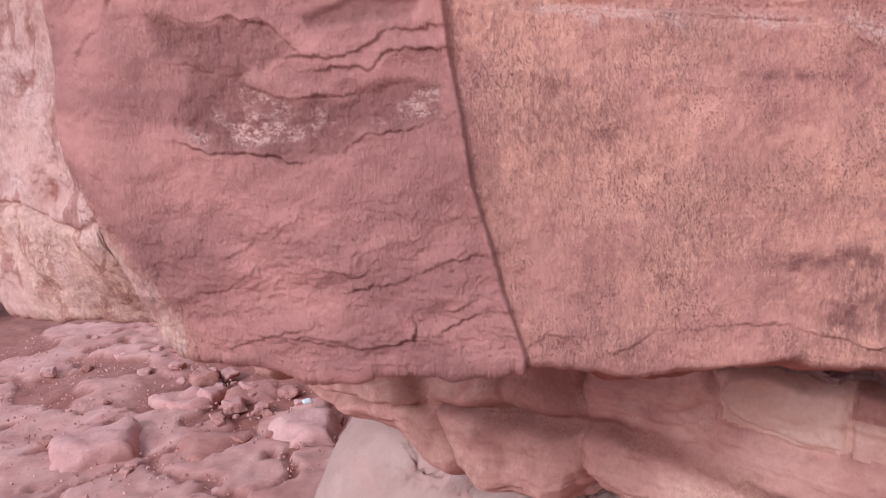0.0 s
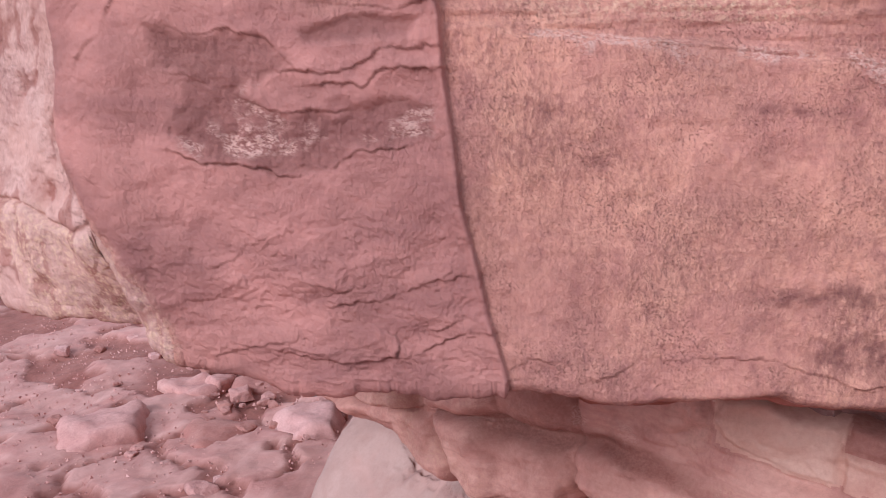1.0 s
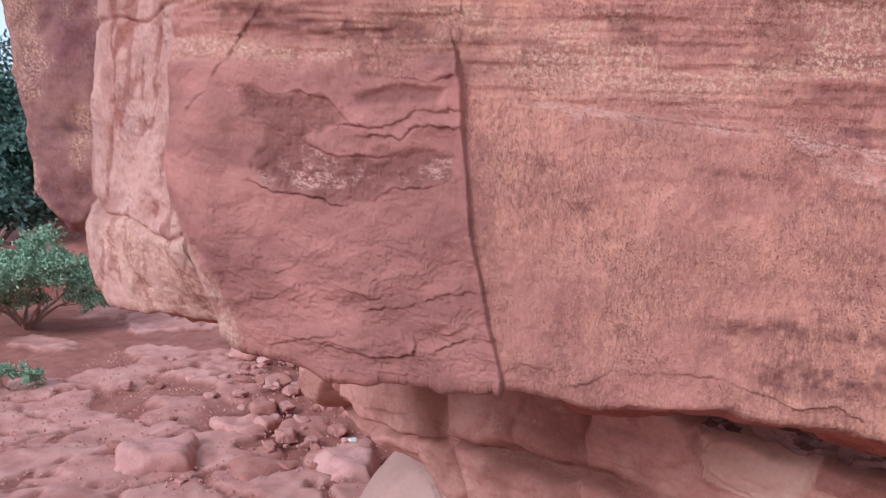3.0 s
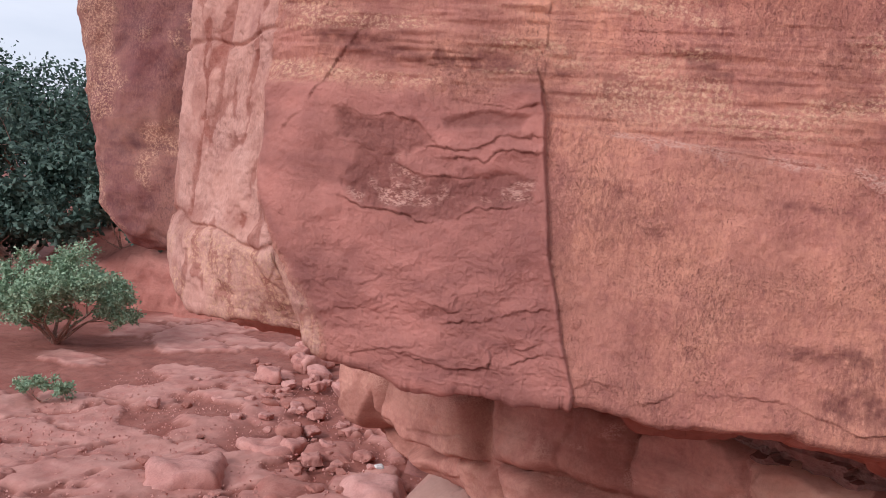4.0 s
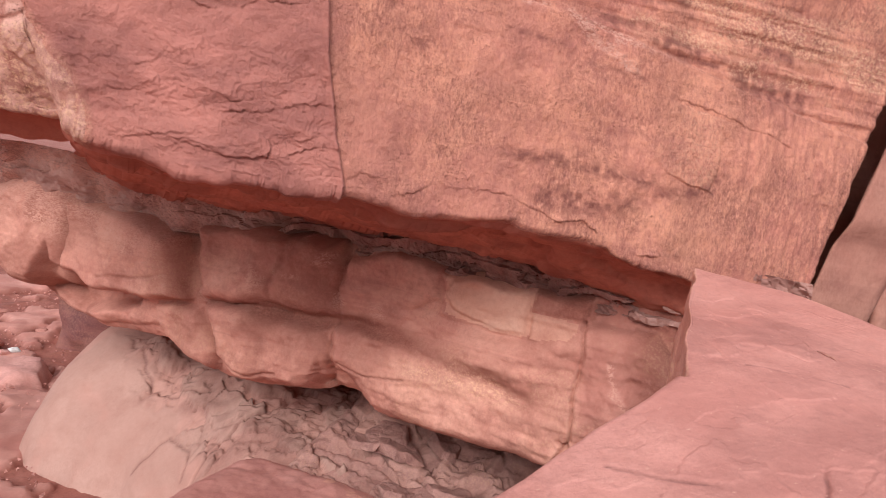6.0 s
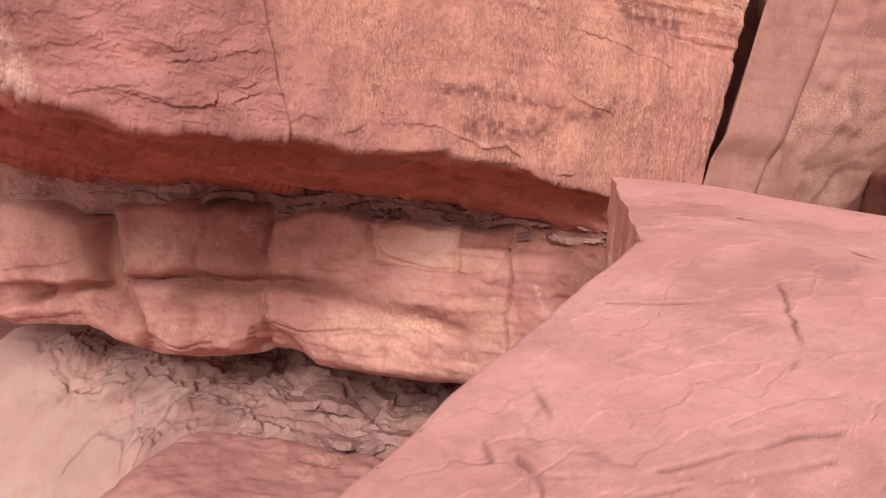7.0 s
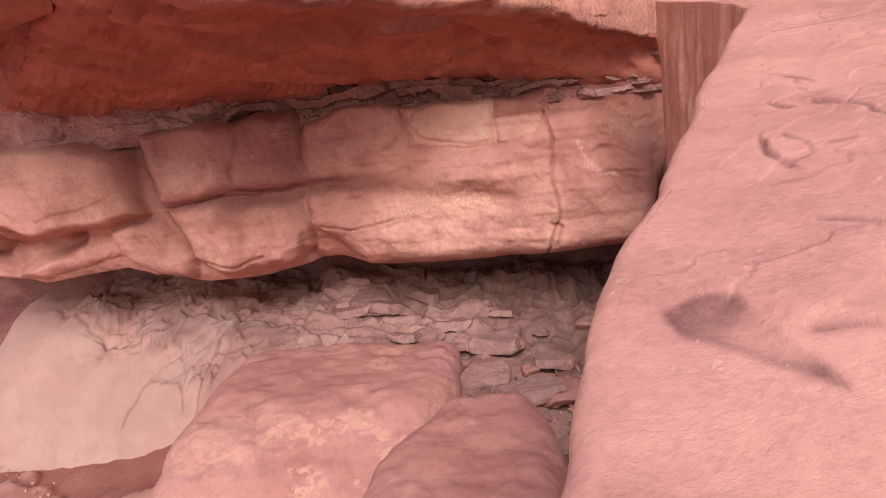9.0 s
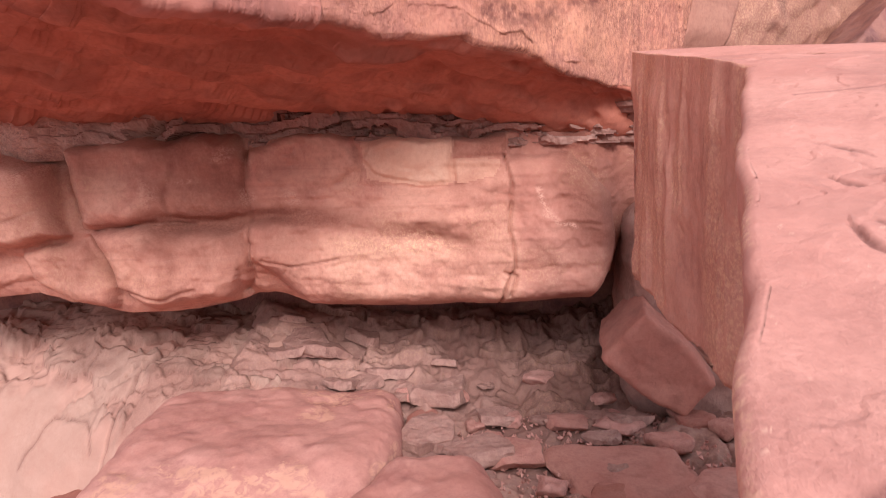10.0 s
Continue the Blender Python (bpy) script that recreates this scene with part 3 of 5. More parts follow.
def rock_ledge():
    """One weathered ledge: bulging blocks with creases between them, cut into parts along the joints."""
    blocks = [  # outline (u, z), bulge, edge roundness, label, material
        ([(-1.84, 1.30), (-1.55, 1.37), (-1.15, 1.475), (-0.7, 1.48), (-0.38, 1.62), (0.0, 1.64), (0.18, 1.4), (0.22, 1.1), (0.1, 0.80), (-0.45, 0.75), (-1.04, 0.74), (-1.5, 0.77),
          (-1.76, 1.07)], 0.15, 0.15, "long rounded banded block with a white quartz vein", LEDGE),
        ([(-1.80, 1.36), (-1.76, 1.66), (-1.5, 1.76), (-1.2, 1.74), (-1.16, 1.56), (-1.35, 1.43), (-1.6, 1.37)], 0.12, 0.10, "rounded pinkish grey block", LEDGE),
        ([(-1.18, 1.62), (-1.13, 1.70), (-0.95, 1.735), (-0.67, 1.715), (-0.66, 1.485), (-0.95, 1.49), (-1.1, 1.53)], 0.125, 0.03, "pale tan block", TAN),
        ([(-0.655, 1.63), (-0.39, 1.60), (-0.385, 1.455), (-0.655, 1.47)], 0.122, 0.02, "cream block", TAN),
        ([(-0.66, 1.73), (-0.39, 1.70), (-0.39, 1.615), (-0.66, 1.64)], 0.112, 0.02, "dark red wedge", LEDGE),
        ([(-2.70, 1.76), (-2.66, 1.5), (-2.58, 1.31), (-2.35, 1.285), (-2.2, 1.33), (-1.8, 1.31), (-1.77, 1.6), (-1.85, 1.78), (-2.3, 1.81)], 0.20, 0.13, "bulging block, half of it stained dark", LEDGE),
        ([(-2.55, 1.30), (-2.47, 0.98), (-2.3, 0.85), (-1.9, 0.84), (-1.79, 0.95), (-1.80, 1.29), (-2.2, 1.30)], 0.20, 0.13, "rounded light red block at the foot", LEDGE),
        ([(-2.95, 1.2), (-2.58, 1.27), (-2.46, 1.0), (-2.5, 0.86), (-2.7, 0.88), (-2.9, 1.03)], 0.15, 0.10, "set-back block at the foot", LEDGE),
        ([(-1.80, 1.06), (-1.68, 1.06), (-1.60, 0.88), (-1.66, 0.82), (-1.80, 0.84)], 0.05, 0.07, "small wedged block", LEDGE),
        ([(-3.70, 1.75), (-3.62, 1.28), (-3.4, 1.18), (-2.95, 1.20), (-2.66, 1.27), (-2.76, 1.66), (-3.2, 1.74)], 0.30, 0.09, "large rounded block", LEDGE),
        ([(-4.40, 1.75), (-4.3, 1.2), (-4.1, 1.06), (-3.75, 1.12), (-3.60, 1.3), (-3.68, 1.75), (-4.0, 1.86)], 0.27, 0.16, "rounded grey-red end block", LEDGE),
        ([(-4.1, 1.14), (-3.5, 0.93), (-2.9, 1.03), (-2.85, 1.25), (-3.6, 1.27)], 0.05, 0.10, "shadowed lower block", LEDGE)]
    us = np.arange(-4.48, 0.62, 0.009)
    zb = table(us, [(-4.48, 1.3), (-4.25, 1.10), (-3.9, 0.98), (-3.5, 0.89), (-2.95, 0.95), (-2.8, 0.89), (-2.45, 0.83), (-2.13, 0.81), (-1.85, 0.86), (-1.72, 0.87), (-1.5, 0.81),
                    (-1.04, 0.785), (-0.46, 0.79), (0.06, 0.81), (0.2, 0.95), (0.3, 1.2), (0.62, 1.25)])
    w0 = table(us, [(-4.48, 3.25), (-4.35, 3.02), (-2.75, 2.95), (-2.6, 2.93), (-1.95, 2.97), (-1.8, 3.05), (-1.7, 3.075), (0.1, 3.09), (0.25, 3.2), (0.62, 3.3)])
    rows = [np.stack([us, w0 + 1.1 * k, zb - 0.10 * k], 1) for k in np.linspace(1, 0.04, 16) ** 1.3]
    face = np.concatenate([np.linspace(0, 1, 120)])
    rows += [np.stack([us, w0 + 0 * us, zb + (1.88 - zb) * k], 1) for k in face]
    v, nrow, cols = np.concatenate(rows), len(rows), len(us)
    flat = np.stack([v[:, 0], 0 * v[:, 0], v[:, 2]], 1)
    row_z = np.where(np.repeat(np.arange(nrow) >= 16, cols), v[:, 2], np.tile(zb, nrow))
    flat[:, 2] = row_z
    u, z = v[:, 0] + 0.035 * fbm(flat, 3, 3, 301), row_z + 0.03 * fbm(flat, 3, 3, 303)
    best, which, second = np.full(len(v), -9.0), np.zeros(len(v), int), np.zeros(len(v))
    s = inside(u, z, [(-1.22, 1.44), (-1.20, 1.72), (-0.9, 1.75), (-0.37, 1.73), (-0.34, 1.44)])     # bed behind the pale blocks
    bulge = 0.10 * np.sqrt(np.clip(1 - (1 - np.clip(s / 0.06, 0, 1)) ** 2, 0, 1)) * (s > 0)
    for bed, deep, soft in (([(-4.25, 1.15), (-4.2, 1.7), (-1.2, 1.68), (-0.3, 1.5), (-0.3, 1.0), (-1.6, 1.0), (-2.2, 0.92), (-2.9, 1.06)], 0.085, 0.16),
                            ([(-2.32, 1.12), (-2.30, 1.55), (-1.85, 1.62), (-1.2, 1.56), (-0.8, 1.36), (-1.5, 1.08)], 0.115, 0.12)):
        s = inside(u, z, bed)
        bulge = np.maximum(bulge, deep * smooth(0, 1, s / soft))
    for k, (pts, b, r, _, _) in enumerate(blocks):
        s = inside(u, z, pts)
        t = np.clip(s / (0.78 * r), 0, 1)
        bulge = np.maximum(bulge, b * np.sqrt(np.clip(1 - (1 - t) ** 2, 0, 1)) * (s > 0))
        which, best = np.where(s > best, k, which), np.maximum(best, s)
    up = np.repeat(np.arange(nrow) >= 16, cols)
    lip = np.clip((row_z - np.tile(zb, nrow)) / 0.12, 0, 1)
    bulge = np.where(up, bulge * np.sqrt(np.clip(1 - (1 - lip) ** 2, 0, 1)), 0)
    wear = 0.05 * fbm(flat, 1.7, 3, 302) + 0.016 * fbm(flat, 6, 4, 304) + 0.005 * fbm(flat, 24, 4, 305) + 0.014 * np.floor(2.5 * fbm(flat, 3.4, 4, 314, stretch=(0.7, 1, 1.4))) / 2.5
    # the right half of the bulging blocks is set back; broad flutes and thin beds on the long block
    back = smooth(-2.28, -2.12, u) * smooth(-1.76, -1.86, u) * 0.085
    beds = 0.010 * fbm(flat, 5, 4, 306, stretch=(0.35, 1, 3)) * smooth(-1.9, -1.7, u)
    ledge_cut = 0.035 * np.exp(-((z - 1.31 - 0.11 * np.maximum(0, u + 1.55)) / 0.03) ** 2) * smooth(-2.3, -2.0, u) * smooth(-1.0, -1.3, u)
    nose = 0.10 * smooth(-1.35, -1.75, u) * smooth(1.12, 0.95, z) * (u > -1.85)
    v[:, 1] += -bulge + wear + back + beds + np.where(up, ledge_cut + nose, nose + 0.03 * fbm(v, 3, 3, 308) * (1 - lip))
    # deep recess below the large block, between it and the end block
    cave = inside(u, z, [(-3.76, 1.44), (-3.97, 1.08), (-3.7, 0.98), (-3.35, 1.05), (-3.15, 1.10), (-3.12, 1.21), (-3.60, 1.21)])
    v[:, 1] += up * 0.17 * smooth(-0.015, 0.07, cave)
    # joints
    joint = np.zeros(len(v))
    for pts, dp, wd in (([(-0.385, 1.62), (-0.36, 1.45), (-0.38, 1.2), (-0.37, 1.02), (-0.42, 0.92), (-0.47, 0.78)], 0.045, 0.007), ([(-0.42, 1.0), (-0.36, 0.98), (-0.40, 0.88)], 0.03, 0.01),
                        ([(-1.77, 1.72), (-1.80, 1.5), (-1.79, 1.3), (-1.80, 1.05)], 0.02, 0.010), ([(-0.16, 1.03), (-0.30, 1.01)], 0.012, 0.006), ([(-2.4, 0.96), (-2.2, 0.925), (-2.05, 0.95)], 0.02, 0.008),
                        ([(-2.66, 1.52), (-2.60, 1.30), (-2.40, 1.285), (-2.2, 1.32), (-2.05, 1.31)], 0.03, 0.007), ([(-2.56, 1.27), (-2.47, 1.0), (-2.36, 0.9)], 0.03, 0.007), ([(-1.72, 1.08), (-1.55, 1.06), (-1.30, 1.09)], 0.02, 0.007), ([(-2.14, 1.78), (-2.17, 1.5), (-2.15, 1.34)], 0.006, 0.02), ([(-3.3, 1.3), (-3.0, 1.34), (-2.75, 1.42)], 0.01, 0.01)):
        fd, _ = line_dist(u, z, pts)
        v[:, 1] += up * dp * np.exp(-(fd / wd) ** 2)
        joint = np.maximum(joint, np.exp(-(fd / wd) ** 2))
    v[:, 1] += 0.05 * (1 - lip) ** 2 + 0.16 * smooth(1.71, 1.80, row_z + 0.03 * fbm(flat, 5, 3, 309)) * smooth(-3.1, -2.5, v[:, 0])
    m = np.zeros((len(v), 4))
    q, uu, zz = flat, u, z
    stain = smooth(-0.1, 0.55, fbm(q, 2.6, 4, 311))
    m[:, 2] = 0.36 * stain + 0.70 * smooth(-2.36, -2.02, uu + 0.1 * fbm(q, 4, 3, 315)) * smooth(-1.70, -1.84, uu) * smooth(0.95, 1.35, zz + 0.1 * fbm(q, 3, 3, 316)) + 0.7 * np.exp(-((zz - 1.27 + 0.10 * (uu + 1.2)) / 0.045) ** 2) * smooth(-1.7, -1.3, uu) * smooth(-0.4, -0.6, uu)
    # band at z 1.32: dark joint, with shade below the grey block painted in
    m[:, 2] += 0.8 * np.exp(-((zz - 1.32) / 0.045) ** 2) * smooth(-2.5, -2.2, uu) * smooth(-1.2, -1.5, uu) + 0.2 * smooth(-2.5, -3.0, uu) * stain + 0.75 * smooth(-0.2, 0.05, uu) * smooth(0.95, 1.2, zz)
    m[:, 1] = 0.8 * np.exp(-((zz - 1.10 + 0.05 * uu) / 0.06) ** 2) * smooth(-1.5, -1.2, uu) * smooth(-0.5, -0.8, uu) + 0.25 * smooth(0.2, 0.7, fbm(q, 4, 5, 312))
    qd, _ = line_dist(uu + 0.02 * fbm(q, 14, 3, 8), zz + 0.015 * fbm(q, 16, 3, 9), [(-0.24, 1.43), (-0.20, 1.36), (-0.16, 1.28), (-0.08, 1.25), (-0.02, 1.23)])
    m[:, 3] = np.exp(-(qd / 0.013) ** 2) + 0.6 * smooth(0.55, 0.9, fbm(q, 9, 5, 313)) * smooth(1.3, 1.45, zz) * smooth(-1.3, -1.5, uu)
    m[:, 0] = 0.6 * smooth(-0.38, -0.3, uu)
    m[:, 3] += 0.75 * smooth(1.45, 1.62, zz + 0.08 * fbm(q, 4, 4, 317)) * smooth(-2.55, -2.9, uu)
    m[:, 2] += 0.6 * (uu > -0.67) * (uu < -0.38) * smooth(1.60, 1.64, zz)
    m[:, 2] = np.maximum(np.clip(m[:, 2], 0, 0.9), 0.7 * joint)
    m = np.clip(m, 0, 1)
    world = from_uw(v)
    quads = grid_quads(nrow, cols)[:, ::-1]
    owner = which[quads[:, 0]]
    base = np.array([0.2, 3.2, 0.79])
    ledge = tagged(new("rock_ledge"), "bulging red sandstone ledge of jointed blocks under the overhang", "rock ledge")
    ledge.location = base
    for k, (_, _, _, label, mat) in enumerate(blocks):
        mine = quads[owner == k]
        used, inv = np.unique(mine, return_inverse=True)
        part("ledge_block", mesh_of("ledge_block", world[used] - base, inv.reshape(-1, 4), m[used]), mat, ledge, label)


rock_ledge()


def bedded_band():
    """Thin broken grey beds between the ledge and the overhang."""
    us, zs = np.arange(-4.4, 0.6, 0.012), np.arange(1.66, 2.02, 0.008)
    U, Z = np.meshgrid(us, zs)
    p = np.stack([U.ravel(), 0 * U.ravel(), Z.ravel()], 1)
    lay = np.floor((p[:, 2] + 0.05 * fbm(p, 3.0, 4, 81)) / 0.045)
    depth = (1 - 0.75 * smooth(-2.4, -2.9, p[:, 0])) * 0.10 * (lattice(lay, np.floor(p[:, 0] * 3.7 + lay * 0.37 + 0.5 * fbm(p, 6, 3, 86)), lay * 0, 82) - 0.5) + 0.05 * fbm(p, 7, 5, 83)
    p[:, 1] = 3.09 - 0.30 * smooth(-2.0, -2.9, p[:, 0]) - 0.35 * (p[:, 2] - 1.75) + depth
    mk = np.zeros((len(p), 4))
    # dark red over the beds: shade below the overhang put into the colour
    mk[:, 2] = np.clip(0.55 * smooth(-0.4, 0.2, fbm(p, 3, 4, 84) + 0.4 * smooth(-2.0, -1.2, p[:, 0])), 0, 0.95)
    end = smooth(-2.4, -3.0, p[:, 0])
    mk[:, 2] *= 1 - 0.8 * end
    mk[:, 3] = 0.8 * end * smooth(-0.5, 0.2, fbm(p, 5, 4, 87))
    me = mesh_of("bedded_band", from_uw(p), grid_quads(len(zs), len(us))[:, ::-1], mk, flat=True)
    tagged(part("thin_bedded_rock", me, BEDS), "thin broken grey and red rock beds under the overhang, shade painted in", "rock", kind="structure")


bedded_band()


def hollow_back():
    """Bedrock that closes the hollow behind and under the ledge, its shade put in as dark stone."""
    us, zs = np.arange(-5.2, 2.2, 0.03), np.arange(0.1, 1.8, 0.03)
    U, Z = np.meshgrid(us, zs)
    p = np.stack([U.ravel(), 0 * U.ravel(), Z.ravel()], 1)
    p[:, 1] = 3.5 + 0.75 * smooth(1.1, 0.75, p[:, 2]) + 0.06 * fbm(p, 3, 4, 91)
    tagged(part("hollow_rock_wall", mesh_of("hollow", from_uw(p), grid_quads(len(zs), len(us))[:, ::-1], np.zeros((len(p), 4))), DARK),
           "bedrock at the back of the hollow under the ledge, its shade painted dark", "rock", kind="structure")


hollow_back()


# ---- the tilted slab that juts in from the right ----
def slab_top(x, y):
    return 1.675 + 0.186 * x + 0.092 * y - 0.055 * smooth(0.95, 1.6, x)


def jutting_slab():
    """Top sheet inside a smooth outline, then sides that drop and draw in."""
    outline = [(1.55, 1.66), (0.86, 0.745), (0.70, 0.65), (0.50, 0.555), (0.15, 0.355), (-0.20, 0.162), (-0.38, 0.068), (-0.53, -0.025), (-0.66, -0.090), (-0.79, -0.166), (-0.86, -0.216), (-0.95, -0.284), (-1.04, -0.355), (-1.17, -0.465),
               (-1.42, -0.85), (-1.55, -1.3), (-1.3, -2.2), (0.2, -2.6), (1.7, -2.2), (1.80, -1.0), (1.76, 0.46), (1.70, 1.28)]
    ox, oy = [], []
    for (a, b), (c, d) in zip(outline, outline[1:] + outline[:1]):
        n = max(2, int(math.hypot(c - a, d - b) / (0.0062 if b > -1.0 and a < 1.6 and d > -1.4 else 0.05)))
        ox += list(np.linspace(a, c, n, endpoint=False))
        oy += list(np.linspace(b, d, n, endpoint=False))
    ox, oy = np.array(ox), np.array(oy)
    for _ in range(2):
        ox = (np.roll(ox, 1) + ox * 2 + np.roll(ox, -1)) / 4
        oy = (np.roll(oy, 1) + oy * 2 + np.roll(oy, -1)) / 4
    p2 = np.stack([ox, oy, 0 * ox], 1)
    cols = len(ox)
    tx, ty = np.roll(ox, -1) - np.roll(ox, 1), np.roll(oy, -1) - np.roll(oy, 1)
    ln = np.hypot(tx, ty)
    nx, ny = -ty / ln, tx / ln
    if ((nx * ox + ny * oy).sum()) < 0:
        nx, ny = -nx, -ny
    rough = 0.020 * (ox < 0.84) + 0.008 * fbm(p2, 4, 3, 101) + 0.0015 * fbm(p2, 16, 2, 102)
    ox, oy = ox + nx * rough, oy + ny * rough
    cx, cy = 1.2, 0.0
    # the cut end between tip and notch is a clean break; elsewhere the edge is worn round
    clean = smooth(0.80, 0.95, ox) * (oy > 0.5)
    rad = 0.016 * (1 - clean) + 0.006
    rx, ry = ox - nx * rad, oy - ny * rad
    rows = []
    RINGS = 330
    for k in 0.02 + 0.98 * (1 - (1 - np.linspace(0, 1, RINGS)) ** 1.35):
        x, y = cx + (rx - cx) * k, cy + (ry - cy) * k
        rows.append(np.stack([x, y, slab_top(x, y)], 1))
    for a in np.linspace(0.2, 1, 6):
        s, c = math.sin(a * math.pi / 2), math.cos(a * math.pi / 2)
        x, y = ox - nx * rad * (1 - s), oy - ny * rad * (1 - s)
        rows.append(np.stack([x, y, slab_top(x, y) - rad * (1 - c)], 1))
    low = 0.5 + (0.40 + 0.19 * smooth(0.9, 1.55, ox)) * smooth(0.78, 0.86, ox) * (oy > 0.5)
    for k in np.linspace(0, 1, 90)[1:]:
        pull = 0.10 * k * (1 - clean) + 0.02 * clean * k + 0.25 * smooth(0.86, 1.0, k) * (1 - clean)
        x, y = ox - nx * pull, oy - ny * pull
        zt = slab_top(ox, oy) - rad
        rows.append(np.stack([x, y, zt + (low - zt) * k], 1))
    for k in (0.7, 0.3, 0.02):
        rows.append(np.stack([cx + (rows[-1][:, 0] - cx) * k, cy + (rows[-1][:, 1] - cy) * k, low + 0.02], 1))
    v, nrow = np.concatenate(rows), len(rows)
    n = grid_normals(v.copy(), nrow, cols)
    if n[100 * cols + 20][2] < 0:
        n = -n
    top = smooth(0.7, 0.95, n[:, 2])
    k_row = np.repeat(np.arange(nrow), cols)
    ease = np.where(k_row > RINGS + 8, 1 - 0.7 * smooth(RINGS + 24, RINGS + 8, k_row), 1 - 0.7 * smooth(RINGS - 70, RINGS, k_row))      # calmer towards the worn edge
    d = 0.010 * fbm(v, 1.8, 3, 111) + 0.0030 * fbm(v, 7, 3, 112) + 0.0016 * np.floor(3 * fbm(v, 4.5, 4, 121)) / 3
    # scooped hollow, long broken crack and small scars on the top
    wv = np.stack([v[:, 0], v[:, 1], 0 * v[:, 0]], 1)
    hollow = inside(v[:, 0] + 0.005 * fbm(wv, 16, 2, 125), v[:, 1] + 0.005 * fbm(wv, 16, 2, 126), [(-0.80, -0.235), (-0.76, -0.245), (-0.742, -0.272), (-0.762, -0.312), (-0.785, -0.345), (-0.808, -0.40), (-0.826, -0.43),
                                                                       (-0.827, -0.37), (-0.825, -0.32), (-0.828, -0.28)])
    scoop = smooth(-0.004, 0.007, hollow)
    d = d - 0.007 * top * smooth(-0.006, 0.03, hollow)
    chip, rim = cells(np.stack([v[:, 0] + 0.05 * fbm(wv, 9, 4, 181), 1.6 * v[:, 1] + 0.05 * fbm(wv, 9, 4, 182)], 1), 0.15, 183)
    d = d + top * 0.0028 * smooth(0.72, 0.8, chip) * smooth(0.02, 0.10, rim) - top * 0.0025 * smooth(0.2, 0.12, chip) * smooth(0.02, 0.12, rim)
    wx, wy = v[:, 0] + 0.012 * fbm(wv, 6, 2, 114) + 0.003 * fbm(wv, 30, 2, 123), v[:, 1] + 0.012 * fbm(wv, 6, 2, 115) + 0.003 * fbm(wv, 30, 2, 124)
    scar = 0
    for pts, h in (([(-0.07, 0.02), (-0.07, -0.05), (-0.01, -0.10), (0.0, -0.16), (0.10, -0.20), (0.19, -0.23), (0.30, -0.27)], 0.012), ([(0.08, -0.13), (0.16, -0.15), (0.24, -0.18), (0.30, -0.18), (0.37, -0.23)], 0.008),
                   ([(0.91, 0.37), (0.88, 0.30), (0.73, 0.15), (0.62, 0.01), (0.50, -0.05)], 0.008), ([(0.26, 0.31), (0.29, 0.30)], 0.006), ([(0.04, 0.12), (0.01, 0.10), (-0.02, 0.05)], 0.006),
                   ([(-0.08, 0.10), (-0.11, 0.04), (-0.13, 0.05)], 0.006), ([(-0.30, -0.02), (-0.34, -0.05), (-0.37, -0.09), (-0.39, -0.13)], 0.010), ([(0.10, 0.23), (0.04, 0.08)], 0.005),
                   ([(-0.27, -0.04), (-0.285, -0.07), (-0.295, -0.10), (-0.33, -0.13), (-0.365, -0.13)], 0.003), ([(-0.28, -0.13), (-0.25, -0.14)], 0.006), ([(-0.19, -0.25), (-0.20, -0.29)], 0.006), ([(-0.11, -0.16), (-0.10, -0.19)], 0.006), ([(-0.55, -0.25), (-0.52, -0.31)], 0.007), ([(-0.07, 0.01), (-0.08, -0.05), (-0.12, -0.12)], 0.006), ([(0.3, -0.35), (0.5, -0.33), (0.6, -0.40)], 0.006),
                   ([(-0.76, -0.35), (-0.73, -0.39)], 0.006), ([(-0.2, -0.2), (-0.1, -0.3), (-0.05, -0.42)], 0.006), ([(0.45, 0.42), (0.62, 0.30)], 0.005), ([(1.05, 0.75), (1.25, 0.60)], 0.005)):
        fd, fs = line_dist(wx, wy, pts)
        thin = np.clip(0.6 + 0.7 * fbm(wv, 9, 3, 122), 0.1, 1.1)
        d = d + top * h * thin * (0.40 * np.exp(-(fd / 0.03) ** 2) * smooth(-0.005, 0.005, fd * fs) - 0.6 * np.exp(-(fd / 0.006) ** 2))
        scar = np.maximum(scar, np.exp(-(fd / 0.0055) ** 2) * np.clip(thin, 0, 1))
    # the broken end is ribbed down its height
    broken = smooth(0.82, 0.9, v[:, 0]) * (v[:, 1] > 0.5)
    d = d + (1 - top) * broken * (0.030 * fbm(v, 2.4, 2, 116, stretch=(1.2, 1.2, 0.45)) + 0.005 * fbm(v, 12, 3, 128) + 0.010 * ridged(v, 5, 4, 117, (1.3, 1.3, 0.22)))
    v = v + n * (d * ease)[:, None]
    mask = np.zeros((len(v), 4))
    mask[:, 3] = top * (value_noise(wv * 90, 118) > 0.93) * 0.9
    # the scoop is filled dark: a stain with the hollow's shade painted in
    mask[:, 2] = 1.0 * top * scoop * smooth(-1.6, -0.2, fbm(wv, 9, 3, 127)) + (0.26 * smooth(0.0, 0.7, fbm(v, 3, 5, 120, gain=0.6)) + 0.16 * np.exp(-((v[:, 1] + 0.12 + 0.45 * v[:, 0]) / 0.09) ** 2) * smooth(-0.4, 0.4, fbm(v, 6, 4, 184))) * top + (1 - top) * 0.05 * smooth(0, 0.5, fbm(v, 5, 3, 119, stretch=(1.4, 1.4, 0.25)))
    mask[:, 1] = (1 - top) * 0.6 * smooth(-0.5, 0.4, fbm(v, 6, 4, 185, stretch=(1.4, 1.4, 0.3)))
